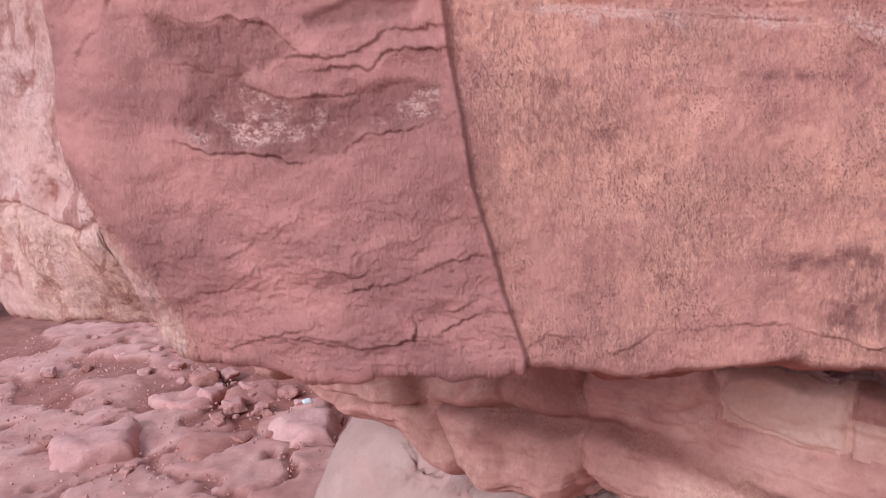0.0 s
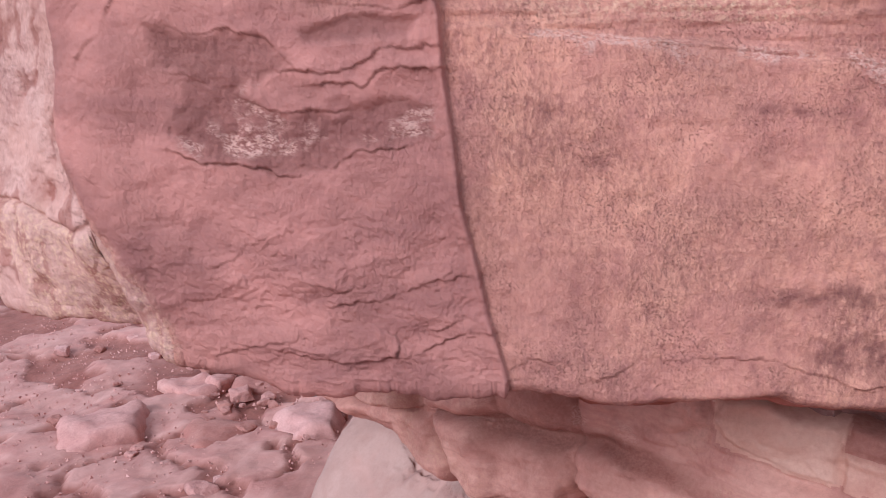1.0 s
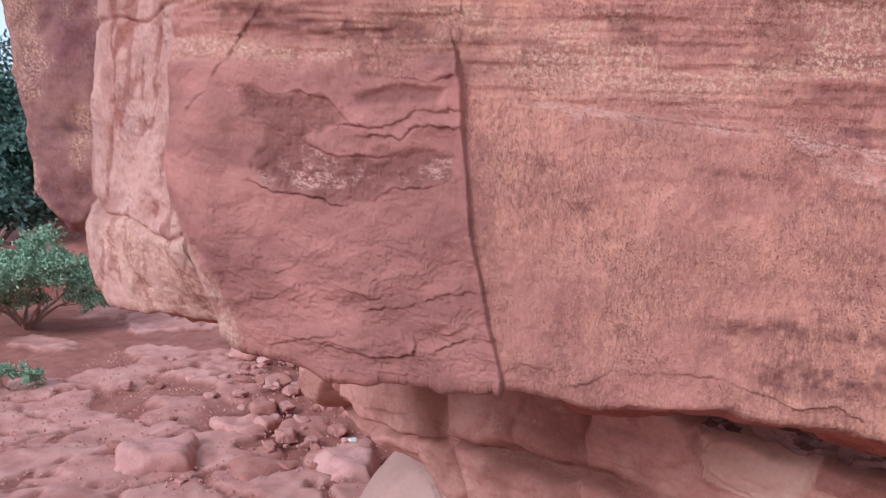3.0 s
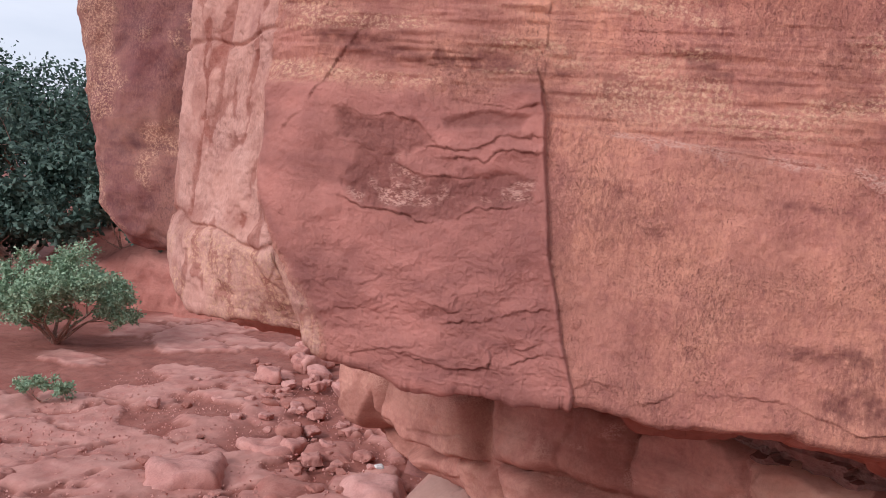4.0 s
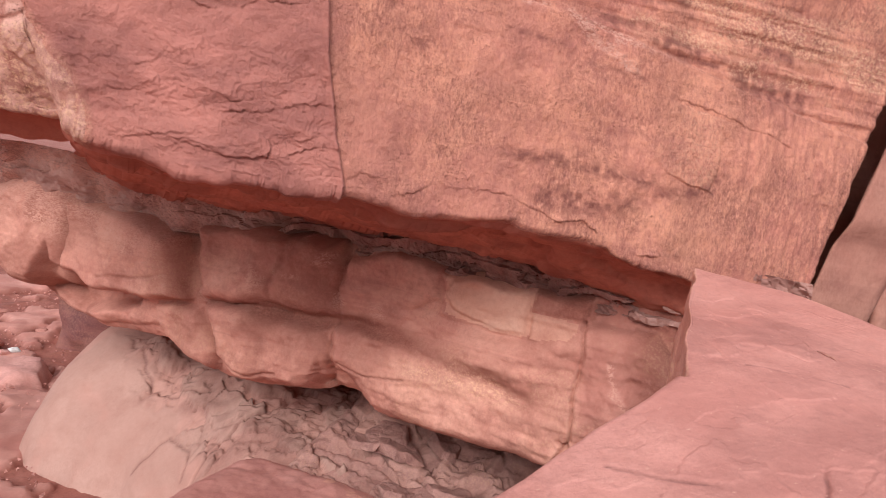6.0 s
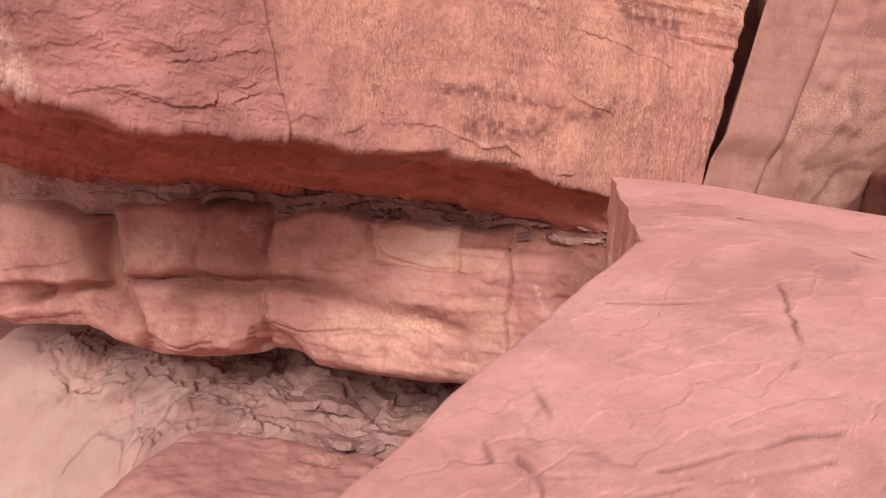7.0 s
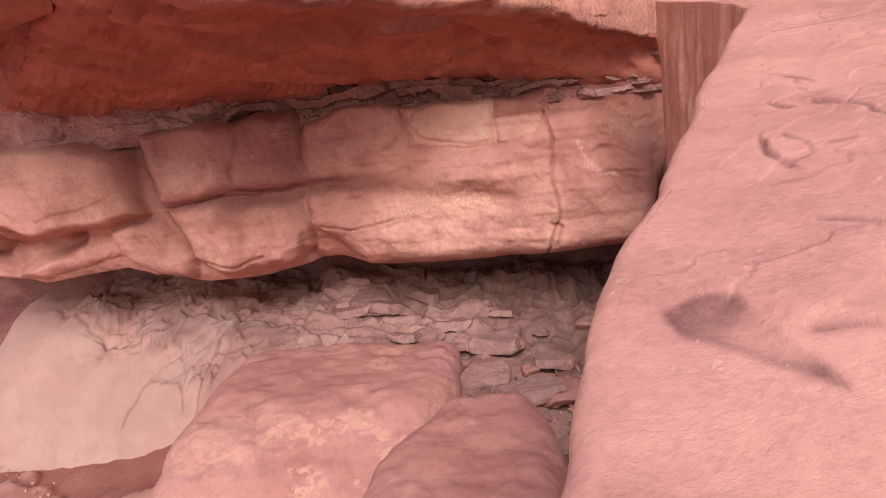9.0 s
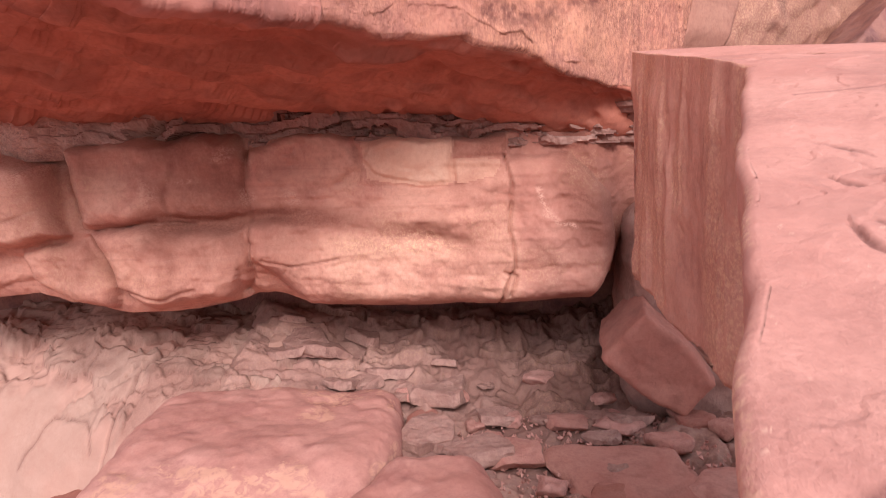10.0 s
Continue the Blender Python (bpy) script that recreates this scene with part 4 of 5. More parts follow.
    # slab cracks drawn dark, the shade inside them put into the colour
    mask[:, 2] = np.maximum(mask[:, 2], 0.85 * top * scar)
    me = mesh_of("slab", v, grid_quads(nrow, cols, wrap=True), mask)
    slab = part("jutting_slab", me, SLAB)
    me.materials.append(BROKEN)
    fresh = ((broken * (1 - top)).reshape(nrow, cols)[:-1] > 0.5).ravel()
    me.polygons.foreach_set("material_index", fresh.astype(np.int32))
    tagged(slab, "smooth pink sandstone slab tilted beside the overhang, with a broken end", "rock slab")


jutting_slab()


# ---- bedrock and boulders on the floor of the hollow ----
def bank_height(u, w):
    left = smooth(-1.0, -2.3, u)
    return 0.16 + 0.16 * left * smooth(2.6, 3.3, w) + 0.16 * smooth(2.9, 3.7, w) + 0.16 * smooth(3.6, 4.1, w) - 0.9 * smooth(-2.0, -2.5, u)


def rubble_bank():
    us, ws = np.arange(-4.3, 1.6, 0.011), np.arange(0.7, 4.7, 0.013)
    U, Wd = np.meshgrid(us, ws)
    p = np.stack([U.ravel(), Wd.ravel(), 0 * U.ravel()], 1)
    flat = np.stack([p[:, 0] + 0.09 * fbm(p, 6, 4, 121), p[:, 1] * 1.7 + 0.09 * fbm(p, 6, 4, 122)], 1)
    big, be = cells(flat, 0.34, 123)
    small, se = cells(flat, 0.13, 126)
    calm = 1 - 0.7 * smooth(-1.2, -0.9, p[:, 0]) * smooth(2.75, 2.4, p[:, 1])
    h = bank_height(p[:, 0], p[:, 1]) - 0.03 * (1 - calm) + calm * 0.07 * (big - 0.5) * smooth(0.0, 0.07, be) + calm * 0.03 * (small - 0.5) * smooth(0, 0.08, se) + calm * 0.02 * np.floor(3 * fbm(p, 3.5, 4, 130, stretch=(0.6, 1.2, 1))) / 3 - 0.03 * (smooth(0.08, 0, be)) + 0.02 * fbm(p, 8, 4, 129) + 0.03 * smooth(-1.4, -0.8, p[:, 0]) * smooth(2.6, 2.9, p[:, 1]) * ridged(p, 4, 4, 187, (1.5, 0.6, 1))
    h = h - 0.5 * smooth(0.0, -0.2, p[:, 1] - 2.45 - 0.5 * smooth(-2.1, -2.5, p[:, 0])) * smooth(-1.1, -1.3, p[:, 0]) - 0.3 * smooth(1.0, 0.7, p[:, 1]) - 0.5 * smooth(-4.0, -4.3, p[:, 0])
    p[:, 2] = h
    mk = np.zeros((len(p), 4))
    # darker to the right: dusky rock, with shade under the ledge painted in
    mk[:, 2] = 0.5 * smooth(-1.5, -0.5, p[:, 0]) * smooth(2.4, 2.8, p[:, 1]) * smooth(-0.9, 0.2, fbm(p, 3, 4, 186)) + 0.3 * smooth(-0.9, 0.0, p[:, 0]) + 0.3 * smooth(0.1, 0.0, be)
    mk[:, 1] = 0.25 * big
    mk[:, 2] = np.maximum(mk[:, 2], 0.8 * (1 - calm) * smooth(0.6, 0.4, big))
    tagged(part("rubble_bank", mesh_of("bank", from_uw(p), grid_quads(len(ws), len(us)), mk), GREY), "flaky grey broken bedrock on the floor of the hollow", "bedrock", kind="structure")


rubble_bank()


def shelf_rock():
    """Pale worn shelf under the ledge: a rounded nose and front, its back broken into flaky beds."""
    us, ws = np.arange(-4.95, -1.45, 0.0115), np.arange(2.2, 4.5, 0.0115)
    U, Wd = np.meshgrid(us, ws)
    p = np.stack([U.ravel(), Wd.ravel(), 0 * U.ravel()], 1)
    u, w = p[:, 0] + 0.05 * fbm(p, 1.6, 3, 401), p[:, 1] + 0.05 * fbm(p, 1.6, 3, 402)
    front = table(u, [(-4.9, 3.75), (-4.6, 3.38), (-4.2, 3.22), (-3.4, 3.18), (-2.9, 3.04), (-2.5, 2.74), (-2.2, 2.50), (-1.4, 2.4)])
    s = w - front
    h = table(s, [(-0.25, -1.1), (-0.10, -0.62), (-0.03, -0.40), (0.03, -0.20), (0.10, -0.06), (0.22, 0.09), (0.34, 0.22), (0.50, 0.36), (0.67, 0.49), (0.8, 0.54), (1.0, 0.58), (1.6, 0.70)])
    h = h - 0.19 * smooth(-3.1, -2.0, u) - 0.75 * smooth(-1.75, -1.5, u)
    t = np.clip((-4.28 - u) / 0.56, 0, 1)
    h = h - 0.72 * (1 - np.sqrt(1 - 0.999 * t * t))
    flaky = smooth(0.44, 0.60, s + 0.22 * fbm(p, 2.6, 4, 403) + 0.22 * (u + 3.3) + 0.06) * smooth(-4.2, -3.8, u + 0.3 * fbm(p, 3, 3, 404))
    q2 = np.stack([p[:, 0] + 0.10 * fbm(p, 5, 4, 405), 1.7 * p[:, 1] + 0.10 * fbm(p, 5, 4, 406)], 1)
    big, be = cells(q2, 0.30, 407)
    small, se = cells(q2, 0.12, 408)
    beds = 0.075 * (big - 0.5) * smooth(0, 0.03, be) + 0.030 * (small - 0.5) * smooth(0, 0.05, se) - 0.02 * smooth(0.05, 0, be) + 0.045 * np.floor(3 * fbm(p, 2.6, 3, 409)) / 3
    h = h + flaky * beds + (1 - flaky) * (0.018 * fbm(p, 2.2, 3, 410) + 0.007 * np.floor(3 * fbm(p, 3.2, 4, 411)) / 3) + 0.004 * fbm(p, 14, 4, 412) + 0.0015 * fbm(p, 50, 3, 413)
    crack = 0
    for pts, deep, wide in (([(-2.50, 3.75), (-2.60, 3.42), (-2.72, 3.12), (-2.66, 2.92)], 0.05, 0.012), ([(-3.35, 3.22), (-3.15, 3.36), (-2.9, 3.30), (-2.85, 3.12)], 0.018, 0.008),
                            ([(-4.05, 3.9), (-3.6, 3.62), (-3.05, 3.62)], 0.012, 0.009)):
        fd, _ = line_dist(u + 0.03 * fbm(p, 7, 3, 414), w, pts)
        h = h - deep * np.exp(-(fd / wide) ** 2)
        crack = np.maximum(crack, np.exp(-(fd / wide) ** 2))
    p[:, 2] = h
    mk = np.zeros((len(p), 4))
    mk[:, 0] = (1 - flaky) * (0.25 + 0.55 * smooth(0.0, 0.6, fbm(p, 2, 4, 415) + 0.5 * smooth(-3.0, -2.4, u)))
    mk[:, 2] = np.clip(0.7 * crack + flaky * (0.45 * smooth(0.05, 0, be) + 0.55 * smooth(-0.2, 0.5, fbm(p, 3, 4, 416))), 0, 0.9)
    mk[:, 0] += 0.8 * flaky * smooth(0.6, 0.3, big)
    v = from_uw(p)
    base = np.array([-0.2, 4.6, -0.4])
    quads = grid_quads(len(ws), len(us))
    me = mesh_of("shelf_rock", v - base, quads, mk)
    rock = part("shelf_rock", me, SHELF)
    rock.location = base
    tagged(rock, "pale buff sandstone shelf under the ledge, flaky towards its back", "rock shelf")


shelf_rock()


def veined(q):
    m = np.zeros((len(q), 4))
    m[:, 3] = smooth(0.10, 0.22, fbm(q, 5.0, 5, 135) + 0.5 * np.exp(-((q[:, 1] - 1.75) / 0.20) ** 2) - 0.25)
    return m


block("low_boulder", (-2.36, -1.0), (1.5, 3.12), (-0.5, 0.345), (0.15, 0.18, 0.13), BOULDER, "smooth pinkish low boulder with pale crusted patches", 0.015, 33, 0.026,
      lambda q: np.stack([q[:, 0] - 0.30 * smooth(2.3, 1.4, q[:, 1]) * smooth(-1.6, -1.0, q[:, 0]), q[:, 1], q[:, 2] - 0.22 * smooth(2.2, 1.4, q[:, 1]) * smooth(-0.2, 0.3, q[:, 2])], 1), veined, group="low boulders", category="boulder")
block("low_boulder", (-1.28, -0.47), (0.7, 2.15), (-0.5, 0.35), (0.16, 0.20, 0.14), BOULDER, "smooth pinkish low boulder split by a joint from its neighbour", 0.015, 34, 0.024,
      lambda q: np.stack([q[:, 0] + 0.28 * smooth(1.4, 2.2, q[:, 1]) * smooth(-0.8, -1.3, q[:, 0]) - 0.12 * smooth(1.5, 2.15, q[:, 1]) * smooth(-0.9, -0.45, q[:, 0]), q[:, 1], q[:, 2]], 1), None, group="low boulders", category="boulder")
block("end_rock", (0.28, 0.95), (2.95, 3.7), (0.0, 1.35), (0.12, 0.14, 0.15), GREY, "buff rock beyond the end of the ledge", 0.03, 37, 0.04)


# ---- rocks at the right behind the slab ----
block("pillar_rock", (3.05, 3.62), (2.36, 3.6), (0.2, 5.0), (0.035, 0.05, 0.3), WALL, "upright buff sandstone pillar behind a dark gap", 0.025, 41, 0.012,
      lambda q: np.stack([q[:, 0] + (0.29 + 0.12 * smooth(3.1, 3.6, q[:, 0])) * (q[:, 2] - 2.35) + 1.35 * (q[:, 1] - 2.36), q[:, 1] + 0.06 * smooth(2.35, 2.15, q[:, 2]), q[:, 2]], 1), None, group="", uw=False)
block("rock_wall", (3.48, 8.5), (2.56, 4.4), (-0.4, 5.4), (0.15, 0.15, 0.4), WALL, "broad weathered sandstone wall behind the slab", 0.034, 43, 0.022,
      lambda q: np.stack([q[:, 0] + 1.35 * (q[:, 1] - 2.56) * smooth(5.5, 3.6, q[:, 0]), q[:, 1] + 0.05 * np.floor(2.5 * fbm(q, 0.9, 4, 144, stretch=(1, 0.3, 1.3))) / 2.5 * (q[:, 1] < 3.4) - 0.25 * (q[:, 2] - 2.4) * (q[:, 1] < 3.4) * smooth(3.5, 4.4, q[:, 0]), q[:, 2]], 1),
      lambda q: np.stack([0 * q[:, 0], 0.5 * smooth(0, 0.5, fbm(q, 2, 4, 141)), np.clip(np.exp(-((q[:, 0] - 4.45) / 0.14) ** 2 - ((q[:, 2] - 2.62) / 0.10) ** 2) * smooth(0, 0.3, fbm(q, 7, 4, 142)) * 1.3 + np.exp(-((q[:, 0] - 4.32) / 0.06) ** 2 - ((q[:, 2] - 2.46) / 0.025) ** 2), 0, 1), 0.3 * smooth(0.3, 0.6, fbm(q, 3, 4, 143))], 1), group="", uw=False)
# shaded front of the leaning block put in as dark sandstone
block("leaning_block", (4.95, 7.0), (2.0, 2.8), (0.6, 2.85), (0.03, 0.03, 0.03), DARK, "angular block leaning against the rock wall, its shaded face painted dark", 0.04, 44, 0.04,
      lambda q: np.stack([q[:, 0] + (1.75 * np.maximum(q[:, 2] - 2.45, -0.3) + 0.9 * (q[:, 1] - 2.0)) * smooth(6.5, 5.2, q[:, 0]), q[:, 1] - 0.55 * (q[:, 2] - 2.25) * smooth(5.0, 5.4, q[:, 0]), q[:, 2]], 1), None, group="", uw=False)
# rock added behind the gap so that no sky shows through it
block("gap_rock", (2.95, 6.4), (4.7, 6.2), (-0.4, 5.6), (0.3, 0.3, 0.5), WALL, "filler rock added to close the gap behind the leaning boulder against the sky", 0.1, 46, 0.06, None, None, group="", uw=False)
block("back_rock", (-1.55, 2.78), (2.75, 7.9), (2.45, 5.75), (0.5, 0.7, 0.6), FACE, "body of the great boulder behind its face", 0.12, 45, 0.1, None, None, group="", category="boulder", uw=False)


# ---- rocks at the left behind the arris ----
block("dark_boulder", (-2.92, -1.45), (4.0, 6.0), (2.32, 6.2), (0.16, 0.2, 0.25), DARK, "tall dark purplish sandstone boulder leaning out over the path", 0.02, 51, 0.04,
      lambda q: np.stack([q[:, 0] - 0.16 * (q[:, 2] - 2.3) + 0.12 * smooth(2.7, 2.3, q[:, 2]) * smooth(-2.4, -3.0, q[:, 0]), q[:, 1], q[:, 2] - 0.10 * (q[:, 0] + 2.9)], 1),
      lambda q: np.stack([0 * q[:, 0], 0.75 * smooth(0.15, 0.6, fbm(q, 2.4, 5, 145, gain=0.6)), 0 * q[:, 0], 0 * q[:, 0]], 1), group="", category="boulder", uw=False)
block("propped_boulder", (-12.4, -8.2), (16.2, 19.0), (-0.6, 1.95), (0.08, 0.1, 0.08), RED, "large angular red boulder below the dark one", 0.06, 52, 0.07,
      lambda q: np.stack([q[:, 0], q[:, 1] + 1.1 * smooth(0.5, 1.9, q[:, 2]), q[:, 2] - 0.7 * smooth(-9.9, -11.2, q[:, 0]) * smooth(0.3, 1.4, q[:, 2])], 1), None, group="", category="boulder", uw=False)
block("flat_boulder", (-8.4, -7.1), (15.6, 16.6), (-0.5, 0.22), (0.12, 0.15, 0.12), RED, "low red boulder on the path beside the outcrop", 0.04, 53, 0.06, None, None, group="", category="boulder", uw=False)
block("flat_boulder", (-6.6, -5.75), (15.3, 16.0), (-0.5, 0.08), (0.06, 0.08, 0.08), RED, "squarish red boulder on the path beside the outcrop", 0.04, 54, 0.04, None, None, group="", category="boulder", uw=False)
block("outcrop_mass", (-0.9, 3.0), (7.4, 14.0), (-0.6, 6.0), (0.9, 0.9, 0.8), FACE, "rear mass of the red sandstone outcrop", 0.14, 55, 0.25, None, None, group="", category="outcrop", uw=False)


# ---- ground ----
def ground_z(x, y):
    return -0.45 + 0.42 * smooth(-1.3, 0.9, x - 0.12 * (y - 3)) * smooth(8, 5, y)


def axis(a, b, fine, far):
    n = int((b - a) / fine)
    out = np.geomspace(1, far, 26) - 1
    return np.concatenate([a - out[:0:-1], np.linspace(a, b, n), b + out[1:]])


def ground():
    xs, ys = axis(-8.5, 2.6, 0.035, 600), axis(-3.0, 20.0, 0.055, 600)
    X, Y = np.meshgrid(xs, ys)
    p = np.stack([X.ravel(), Y.ravel(), 0 * X.ravel()], 1)
    out = np.maximum(np.maximum(-8.5 - p[:, 0], p[:, 0] - 2.6), np.maximum(-3 - p[:, 1], p[:, 1] - 20))
    near = smooth(0.6, 0.0, out)
    plate, edge = cells(np.stack([p[:, 0] + 0.30 * fbm(p, 1.6, 4, 151), p[:, 1] + 0.30 * fbm(p, 1.6, 4, 152)], 1), 1.05, 153)
    stone = smooth(0.53, 0.62, plate + 0.16 * smooth(-3.2, -4.2, p[:, 0])) * smooth(0.03, 0.11, edge + 0.10 * fbm(p, 5, 4, 160))
    p[:, 2] = ground_z(p[:, 0], p[:, 1]) + near * (0.05 * fbm(p, 0.9, 3, 156) + 0.045 * stone * (0.4 + plate) + 0.014 * fbm(p, 7, 4, 157) + 0.013 * stone * np.floor(3 * fbm(p, 2.6, 4, 158)) / 3)
    mk = np.zeros((len(p), 4))
    mk[:, 0] = near * stone * (0.7 + 0.3 * fbm(p, 4, 3, 159))
    mk[:, 1] = 0.0
    tagged(part("ground", mesh_of("ground", p, grid_quads(len(ys), len(xs)), mk), GROUND), "red sandy ground with worn sandstone plates showing through", "ground", kind="structure")


ground()


# ---- loose stones ----
def stone_mesh(seed, half, radius, amp, step, facets=6, flat=False):
    p, n, quads = rounded_box(half, radius, step)
    rng = np.random.default_rng(seed)
    for _ in range(facets):      # broken facets
        a = rng.normal(size=3)
        a /= np.linalg.norm(a)
        a[2] *= 0.5 if flat else 1.0
        a /= np.linalg.norm(a)
        reach = np.abs(p @ a).max() * rng.uniform(0.58, 0.85)
        over = np.maximum(0, p @ a - reach)
        p = p - over[:, None] * a * 0.92
    s = max(half)
    p = p + n * (amp * s * (fbm(p / s + seed, 1.6, 3, seed) + 0.3 * fbm(p / s + seed, 6, 3, seed + 3)))[:, None]
    p[:, 2] -= p[:, 2].min()
    return mesh_of("stone", p, quads, np.zeros((len(p), 4)), flat)


STONES = [stone_mesh(200 + k, (0.5, 0.36 + 0.02 * k, 0.16 + 0.03 * (k % 4)), (0.2, 0.2, 0.12), 0.10, 0.075) for k in range(8)]
for me in STONES:
    me.materials.append(RUBBLE)


def stone(x, y, z, size, turn, k, label, group, sink=0.25, tip=0.0, low=1.0):
    ob = new("stone", STONES[k % 8])
    ob.matrix_world = pose(x, y, z - sink * size * 0.3, tip, tip * 0.6, turn) @ Matrix.Diagonal((size, size, size * low, 1))
    return tagged(ob, label, "stone", group)


# stones in the hollow, by the ledge's axes: u, w, size, turn
for n, (u, w, s, a) in enumerate(((-0.87, 2.95, 0.27, 20), (-0.61, 2.80, 0.13, 70), (-0.40, 2.88, 0.14, 35), (-0.43, 2.40, 0.33, 50), (-0.11, 2.83, 0.28, 40), (0.16, 2.80, 0.30, 10),
                                  (0.55, 2.80, 0.25, 30), (0.10, 2.22, 0.70, 55), (-0.69, 3.18, 0.18, 60), (-0.20, 3.32, 0.20, 15), (0.50, 3.25, 0.2, 50), (0.68, 2.62, 0.18, 80),
                                  (-0.52, 2.66, 0.12, 25), (-0.30, 2.05, 0.16, 35), (0.35, 2.5, 0.2, 65), (-0.98, 3.2, 0.14, 12), (0.15, 3.1, 0.16, -30), (-0.02, 1.90, 0.40, 45), (0.5, 2.0, 0.45, 20))):
    x, y = 0.76 * u + 0.65 * w, -0.65 * u + 0.76 * w
    stone(x, y, max(bank_height(np.array(u), np.array(w)), 0.15), s, a, n, "flat broken sandstone fragment on the floor of the hollow", "stones in the hollow", 0.2, 0.0, min(1.0, 0.16 / s))



def wedge_shape(q):
    """Turned about the axis that runs into the hollow, its lower end tapered."""
    u, w, z = q[:, 0] - 0.41, q[:, 1] - 2.95, q[:, 2] - 0.52
    z = z * (1 - 0.35 * smooth(0.0, 0.3, u)) + 0.25 * w
    c, s = math.cos(0.72), math.sin(0.72)
    return np.stack([0.41 + u * c + z * s, q[:, 1] - 0.15 * z, 0.52 - u * s + z * c], 1)


block("wedge_rock", (0.14, 0.68), (2.75, 3.25), (0.35, 0.69), (0.022, 0.022, 0.022), RED, "dusky red angular rock wedged below the slab end", 0.014, 61, 0.022, wedge_shape, None)

# thin plates lying on the rubble bank
PLATES = [stone_mesh(240 + k, (0.5, 0.30 + 0.03 * k, 0.08 + 0.02 * (k % 3)), (0.05, 0.05, 0.03), 0.06, 0.045, 9, True) for k in range(6)]
for me in PLATES:
    me.materials.append(GREY)
rng = np.random.default_rng(5)
for n in range(48):
    u, w = rng.uniform(-1.9, 0.5), rng.uniform(2.75, 3.9)
    if u > -1.1:
        w = rng.uniform(2.1, 3.7)
    elif u < -2.2:
        w = rng.uniform(3.05, 3.9)
    ob = new("plate_stone", PLATES[n % 6])
    s = float(np.clip(rng.lognormal(-1.6, 0.4), 0.1, 0.4))
    ob.matrix_world = pose(0.76 * u + 0.65 * w, -0.65 * u + 0.76 * w, float(bank_height(np.array(u), np.array(w))) + rng.uniform(-0.02, 0.015), rng.normal(0, 8), rng.normal(0, 8), rng.normal(-40, 35)) @ Matrix.Scale(s, 4)
    tagged(ob, "thin broken grey-pink rock plate on the rubble bank", "stone", "plates on the rubble bank")

rng = np.random.default_rng(7)
for n in range(120):        # fallen pieces at the foot of the outcrop and along the path
    if n < 70:
        t = rng.uniform(0, 1)
        x, y = -1.7 - 3.2 * t + rng.normal(0, 0.35), 7.0 + 5.4 * t + rng.normal(0, 0.5)
    else:
        x, y = rng.uniform(-6.5, -1.0), rng.uniform(4.5, 11)
    if x > -1.5 and y < 6.9:
        continue
    s = float(np.clip(rng.lognormal(-1.95, 0.6), 0.06, 0.5))
    stone(x, y, float(ground_z(np.array(x), np.array(y))) + 0.03, s, rng.uniform(0, 360), n, "weathered red sandstone piece lying on the path", "stones on the path", 0.35, rng.uniform(-12, 12))

# broad worn stones beside the path, x, y, size, turn
for n, (x, y, s, a) in enumerate(((-1.65, 7.2, 0.85, 15), (-2.55, 7.1, 1.0, 70), (-2.45, 8.4, 0.8, 20), (-3.2, 8.2, 0.75, 120), (-3.6, 7.0, 1.0, 30), (-1.9, 6.0, 0.7, 80),
                                  (-3.5, 10.2, 0.7, 10), (-2.3, 9.6, 0.6, 35), (-2.0, 4.9, 0.8, 25))):
    stone(x, y, float(ground_z(np.array(x), np.array(y))) - 0.20 * s, s * 0.9, a, n + 3, "broad worn sandstone hump in the red soil", "broad stones", 0.3)


# fallen rubble heaped at the foot of the outcrop
rng = np.random.default_rng(19)
for n in range(34):
    t = rng.uniform(0, 1)
    x, y = -3.3 - 1.9 * t + rng.normal(0, 0.3), 10.8 + 4.8 * t + rng.normal(0, 0.35)
    size = float(np.clip(rng.lognormal(-1.2, 0.45), 0.14, 0.62))
    stone(x, y, float(ground_z(np.array(x), np.array(y))) + 0.02, size, rng.uniform(0, 360), n, "broken buff sandstone rubble at the foot of the outcrop", "fallen rubble", 0.2, rng.uniform(-18, 18), 1.3)


spot = stone(-1.69, 7.69, -0.30, 0.11, 30, 5, "small white quartz pebble on a worn stone", "", 0.0)
spot.data = STONES[5].copy()
spot.data.materials.clear()
spot.data.materials.append(sandstone("white_quartz", (0.75, 0.72, 0.68), (0.82, 0.80, 0.77), (0.6, 0.55, 0.5), bands=0, bump=0.4))


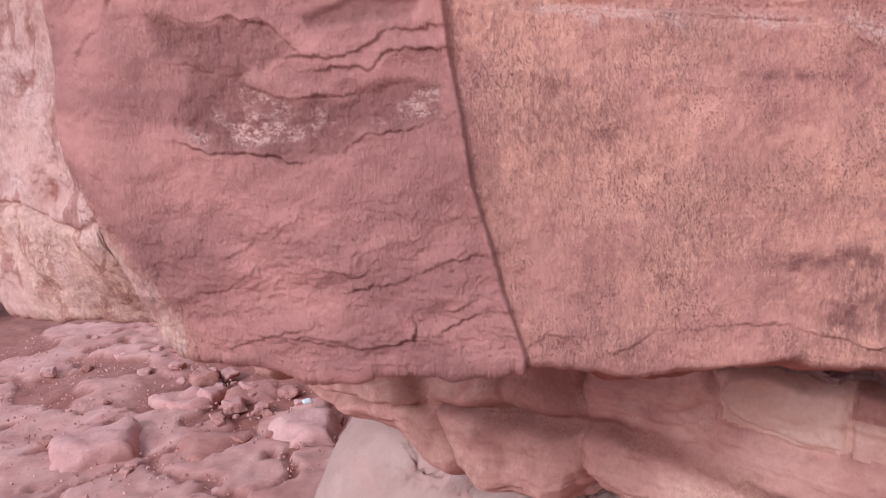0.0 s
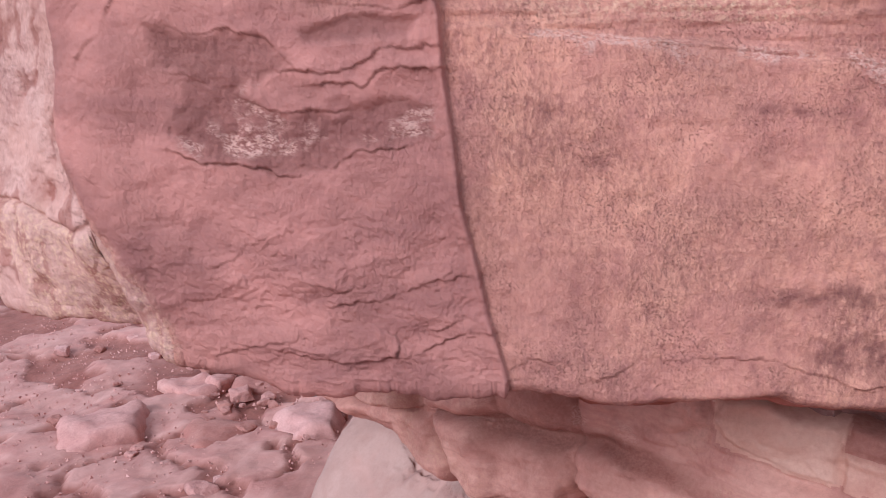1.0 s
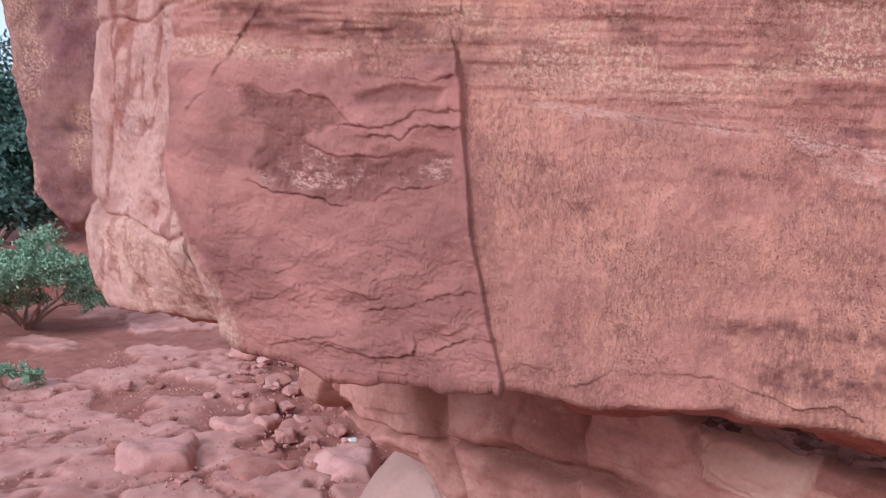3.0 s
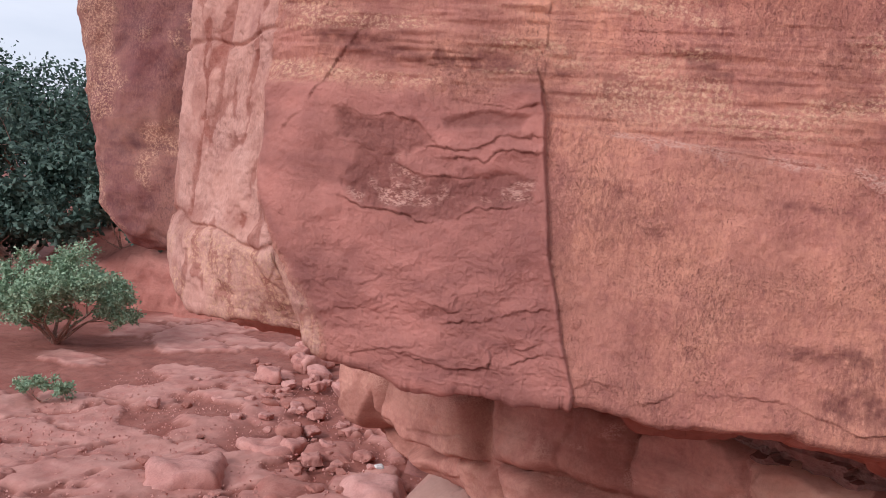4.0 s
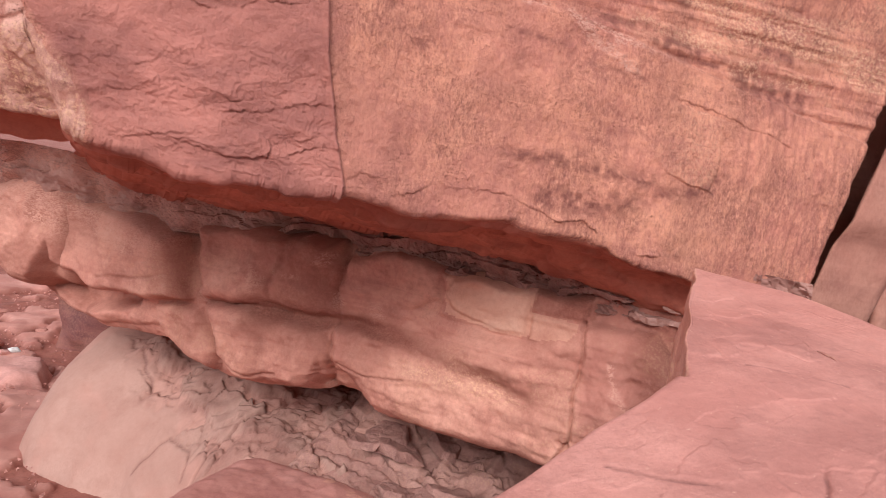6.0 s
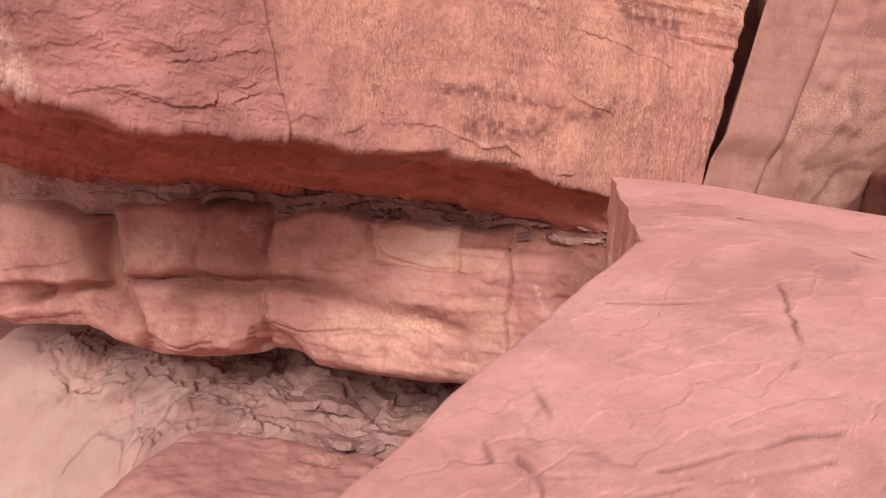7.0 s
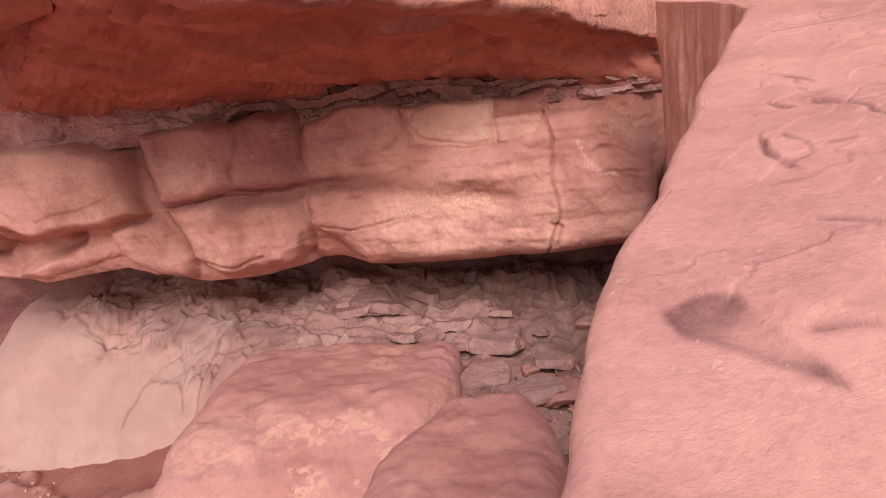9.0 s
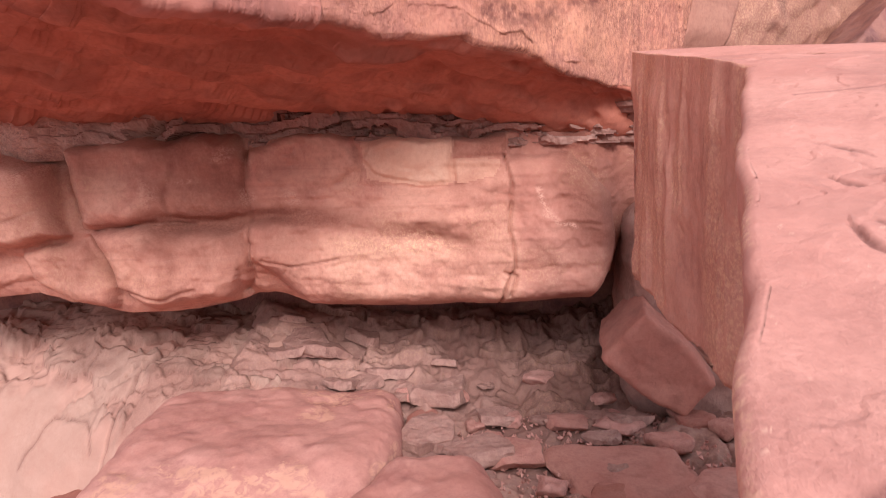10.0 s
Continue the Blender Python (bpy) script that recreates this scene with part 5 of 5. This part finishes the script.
def litter():
    """Grit and chips strewn over the soil and the hollow."""
    g = np.random.default_rng(11)
    vs, fs = [], []
    tet = np.array([(1, 0, -0.4), (-0.5, 0.87, -0.4), (-0.5, -0.87, -0.4), (0, 0, 0.7)])
    for n in range(5200):
        if n < 3800:
            x, y = g.uniform(-6.5, -0.9), g.uniform(3.5, 11)
            z = float(ground_z(np.array(x), np.array(y))) + 0.06
            s = g.uniform(0.006, 0.022)
        else:
            u, w = g.uniform(-0.9, 0.6), g.uniform(1.2, 3.0)
            x, y = 0.76 * u + 0.65 * w, -0.65 * u + 0.76 * w
            z, s = 0.165 + 0.1 * (w > 3), g.uniform(0.006, 0.018)
        r = np.array(Euler((g.uniform(0, 6), g.uniform(0, 6), g.uniform(0, 6))).to_matrix())
        vs.append(tet * s @ r.T + (x, y, z))
        fs += [(4 * n + a, 4 * n + b, 4 * n + c) for a, b, c in ((0, 1, 3), (1, 2, 3), (2, 0, 3), (0, 2, 1))]
    v = np.concatenate(vs)
    tagged(part("grit", mesh_of("grit", v, fs, np.zeros((len(v), 4)), flat=True), RUBBLE), "scattered red grit and stone chips", "gravel", kind="stuff")


litter()


# ---- plants at the left ----
def leaf_material(name, a, b):
    m = bpy.data.materials.new(name)
    m.use_nodes = True
    N, L = m.node_tree.nodes, m.node_tree.links
    geo, mixc = N.new("ShaderNodeNewGeometry"), N.new("ShaderNodeMix")
    mixc.data_type = "RGBA"
    mixc.inputs["A"].default_value, mixc.inputs["B"].default_value = (*a, 1), (*b, 1)
    L.new(geo.outputs["Random Per Island"], mixc.inputs["Factor"])
    bs = N["Principled BSDF"]
    L.new(mixc.outputs["Result"], bs.inputs["Base Color"])
    bs.inputs["Roughness"].default_value = 0.65
    return m


BUSH_LEAF = leaf_material("bush_leaf", (0.16, 0.26, 0.15), (0.36, 0.47, 0.30))
TREE_LEAF = leaf_material("tree_leaf", (0.03, 0.062, 0.045), (0.085, 0.14, 0.10))
BARK = sandstone("bark", (0.12, 0.085, 0.065), (0.2, 0.15, 0.12), (0.06, 0.04, 0.03), bands=0, bump=1.0)


def limb(verts, faces, a, b, ra, rb, sides=6):
    a, b = Vector(a), Vector(b)
    q = (b - a).to_track_quat("Z", "Y")
    base = len(verts)
    for c, r in ((a, ra), (b, rb)):
        for k in range(sides):
            t = 2 * math.pi * k / sides
            verts.append(c + q @ Vector((r * math.cos(t), r * math.sin(t), 0)))
    for k in range(sides):
        faces.append((base + k, base + (k + 1) % sides, base + sides + (k + 1) % sides, base + sides + k))


def plant(name, label, category, at, height, spread, limbs, leaves, leaf, leaf_mat, seed, group=""):
    """A branching plant: a tapered woody frame, and a crown of small leaves in uneven sprays along its twigs."""
    r = random.Random(seed)
    root = tagged(new(name), label, category, group)
    root.location = at
    verts, faces, tips = [], [], []

    def grow(p, way, length, rad, level):
        q, steps = Vector(p), 3
        for _ in range(steps):
            way = (way + Vector((r.uniform(-1, 1), r.uniform(-1, 1), r.uniform(-0.5, 0.8))) * 0.28).normalized()
            nxt = q + way * length / steps
            limb(verts, faces, q, nxt, rad, rad * 0.75)
            q, rad = nxt, rad * 0.75
            if level >= 2:
                tips.append((q.copy(), length))
        if level < 3:
            for _ in range(r.randint(3, 4)):
                side = Vector((r.uniform(-1, 1), r.uniform(-1, 1), r.uniform(-0.35, 0.9))).normalized()
                grow(q, (way * 0.6 + side).normalized(), length * r.uniform(0.5, 0.8), rad * 0.7, level + 1)

    for k in range(limbs):
        t = 2 * math.pi * (k + r.random()) / limbs
        grow((0, 0, 0), Vector((math.cos(t) * spread / height, math.sin(t) * spread / height, 1)).normalized(), height * r.uniform(0.36, 0.5), 0.028 * height, 0)
    part("trunk", mesh_of("trunk", np.array([tuple(v) for v in verts]), faces), BARK, root, "thin grey-brown woody stems")
    lv, lf = [], []
    per = max(1, leaves // len(tips))
    for p, length in tips:
        for _ in range(per):
            c = p + Vector((r.gauss(0, 1), r.gauss(0, 1), r.gauss(0, 0.8))) * length * 0.22
            m = Euler((r.uniform(0, 6.3), r.uniform(0, 6.3), r.uniform(0, 6.3))).to_matrix()
            s = leaf * r.uniform(0.6, 1.4)
            base = len(lv)
            for x, y, z in ((0, 0, 0), (0.28, 0.5, 0.05), (0, 1, 0), (-0.28, 0.5, 0.05)):
                lv.append(tuple(c + m @ (Vector((x, y, z)) * s)))
            lf.append((base, base + 1, base + 2, base + 3))
    part("crown", mesh_of("crown", np.array(lv), lf, flat=True), leaf_mat, root)
    return root


plant("bush", "airy grey-green desert bush beside the path", "bush", (-8.9, 12.2, -0.45), 1.75, 1.9, 9, 40000, 0.055, BUSH_LEAF, 3)
plant("bush", "low green shrub at the edge of the path", "bush", (-6.75, 8.9, -0.45), 0.5, 0.9, 4, 3000, 0.04, BUSH_LEAF, 4)
for n, (x, y, h) in enumerate(((-15.5, 19.5, 6.2), (-18.5, 20.5, 6.8), (-13.2, 21.5, 5.4), (-21.5, 22.5, 6.5), (-16.8, 25.0, 6.4), (-12.5, 25.5, 5.2), (-11.0, 17.0, 3.4), (-14.5, 16.0, 3.2), (-24.0, 21.0, 6.0))):
    plant("tree", "dark green bushy juniper tree beyond the rocks", "tree", (x, y, -0.45), h, h * 0.55, 5, 15000, 0.16, TREE_LEAF, 20 + n, "junipers")
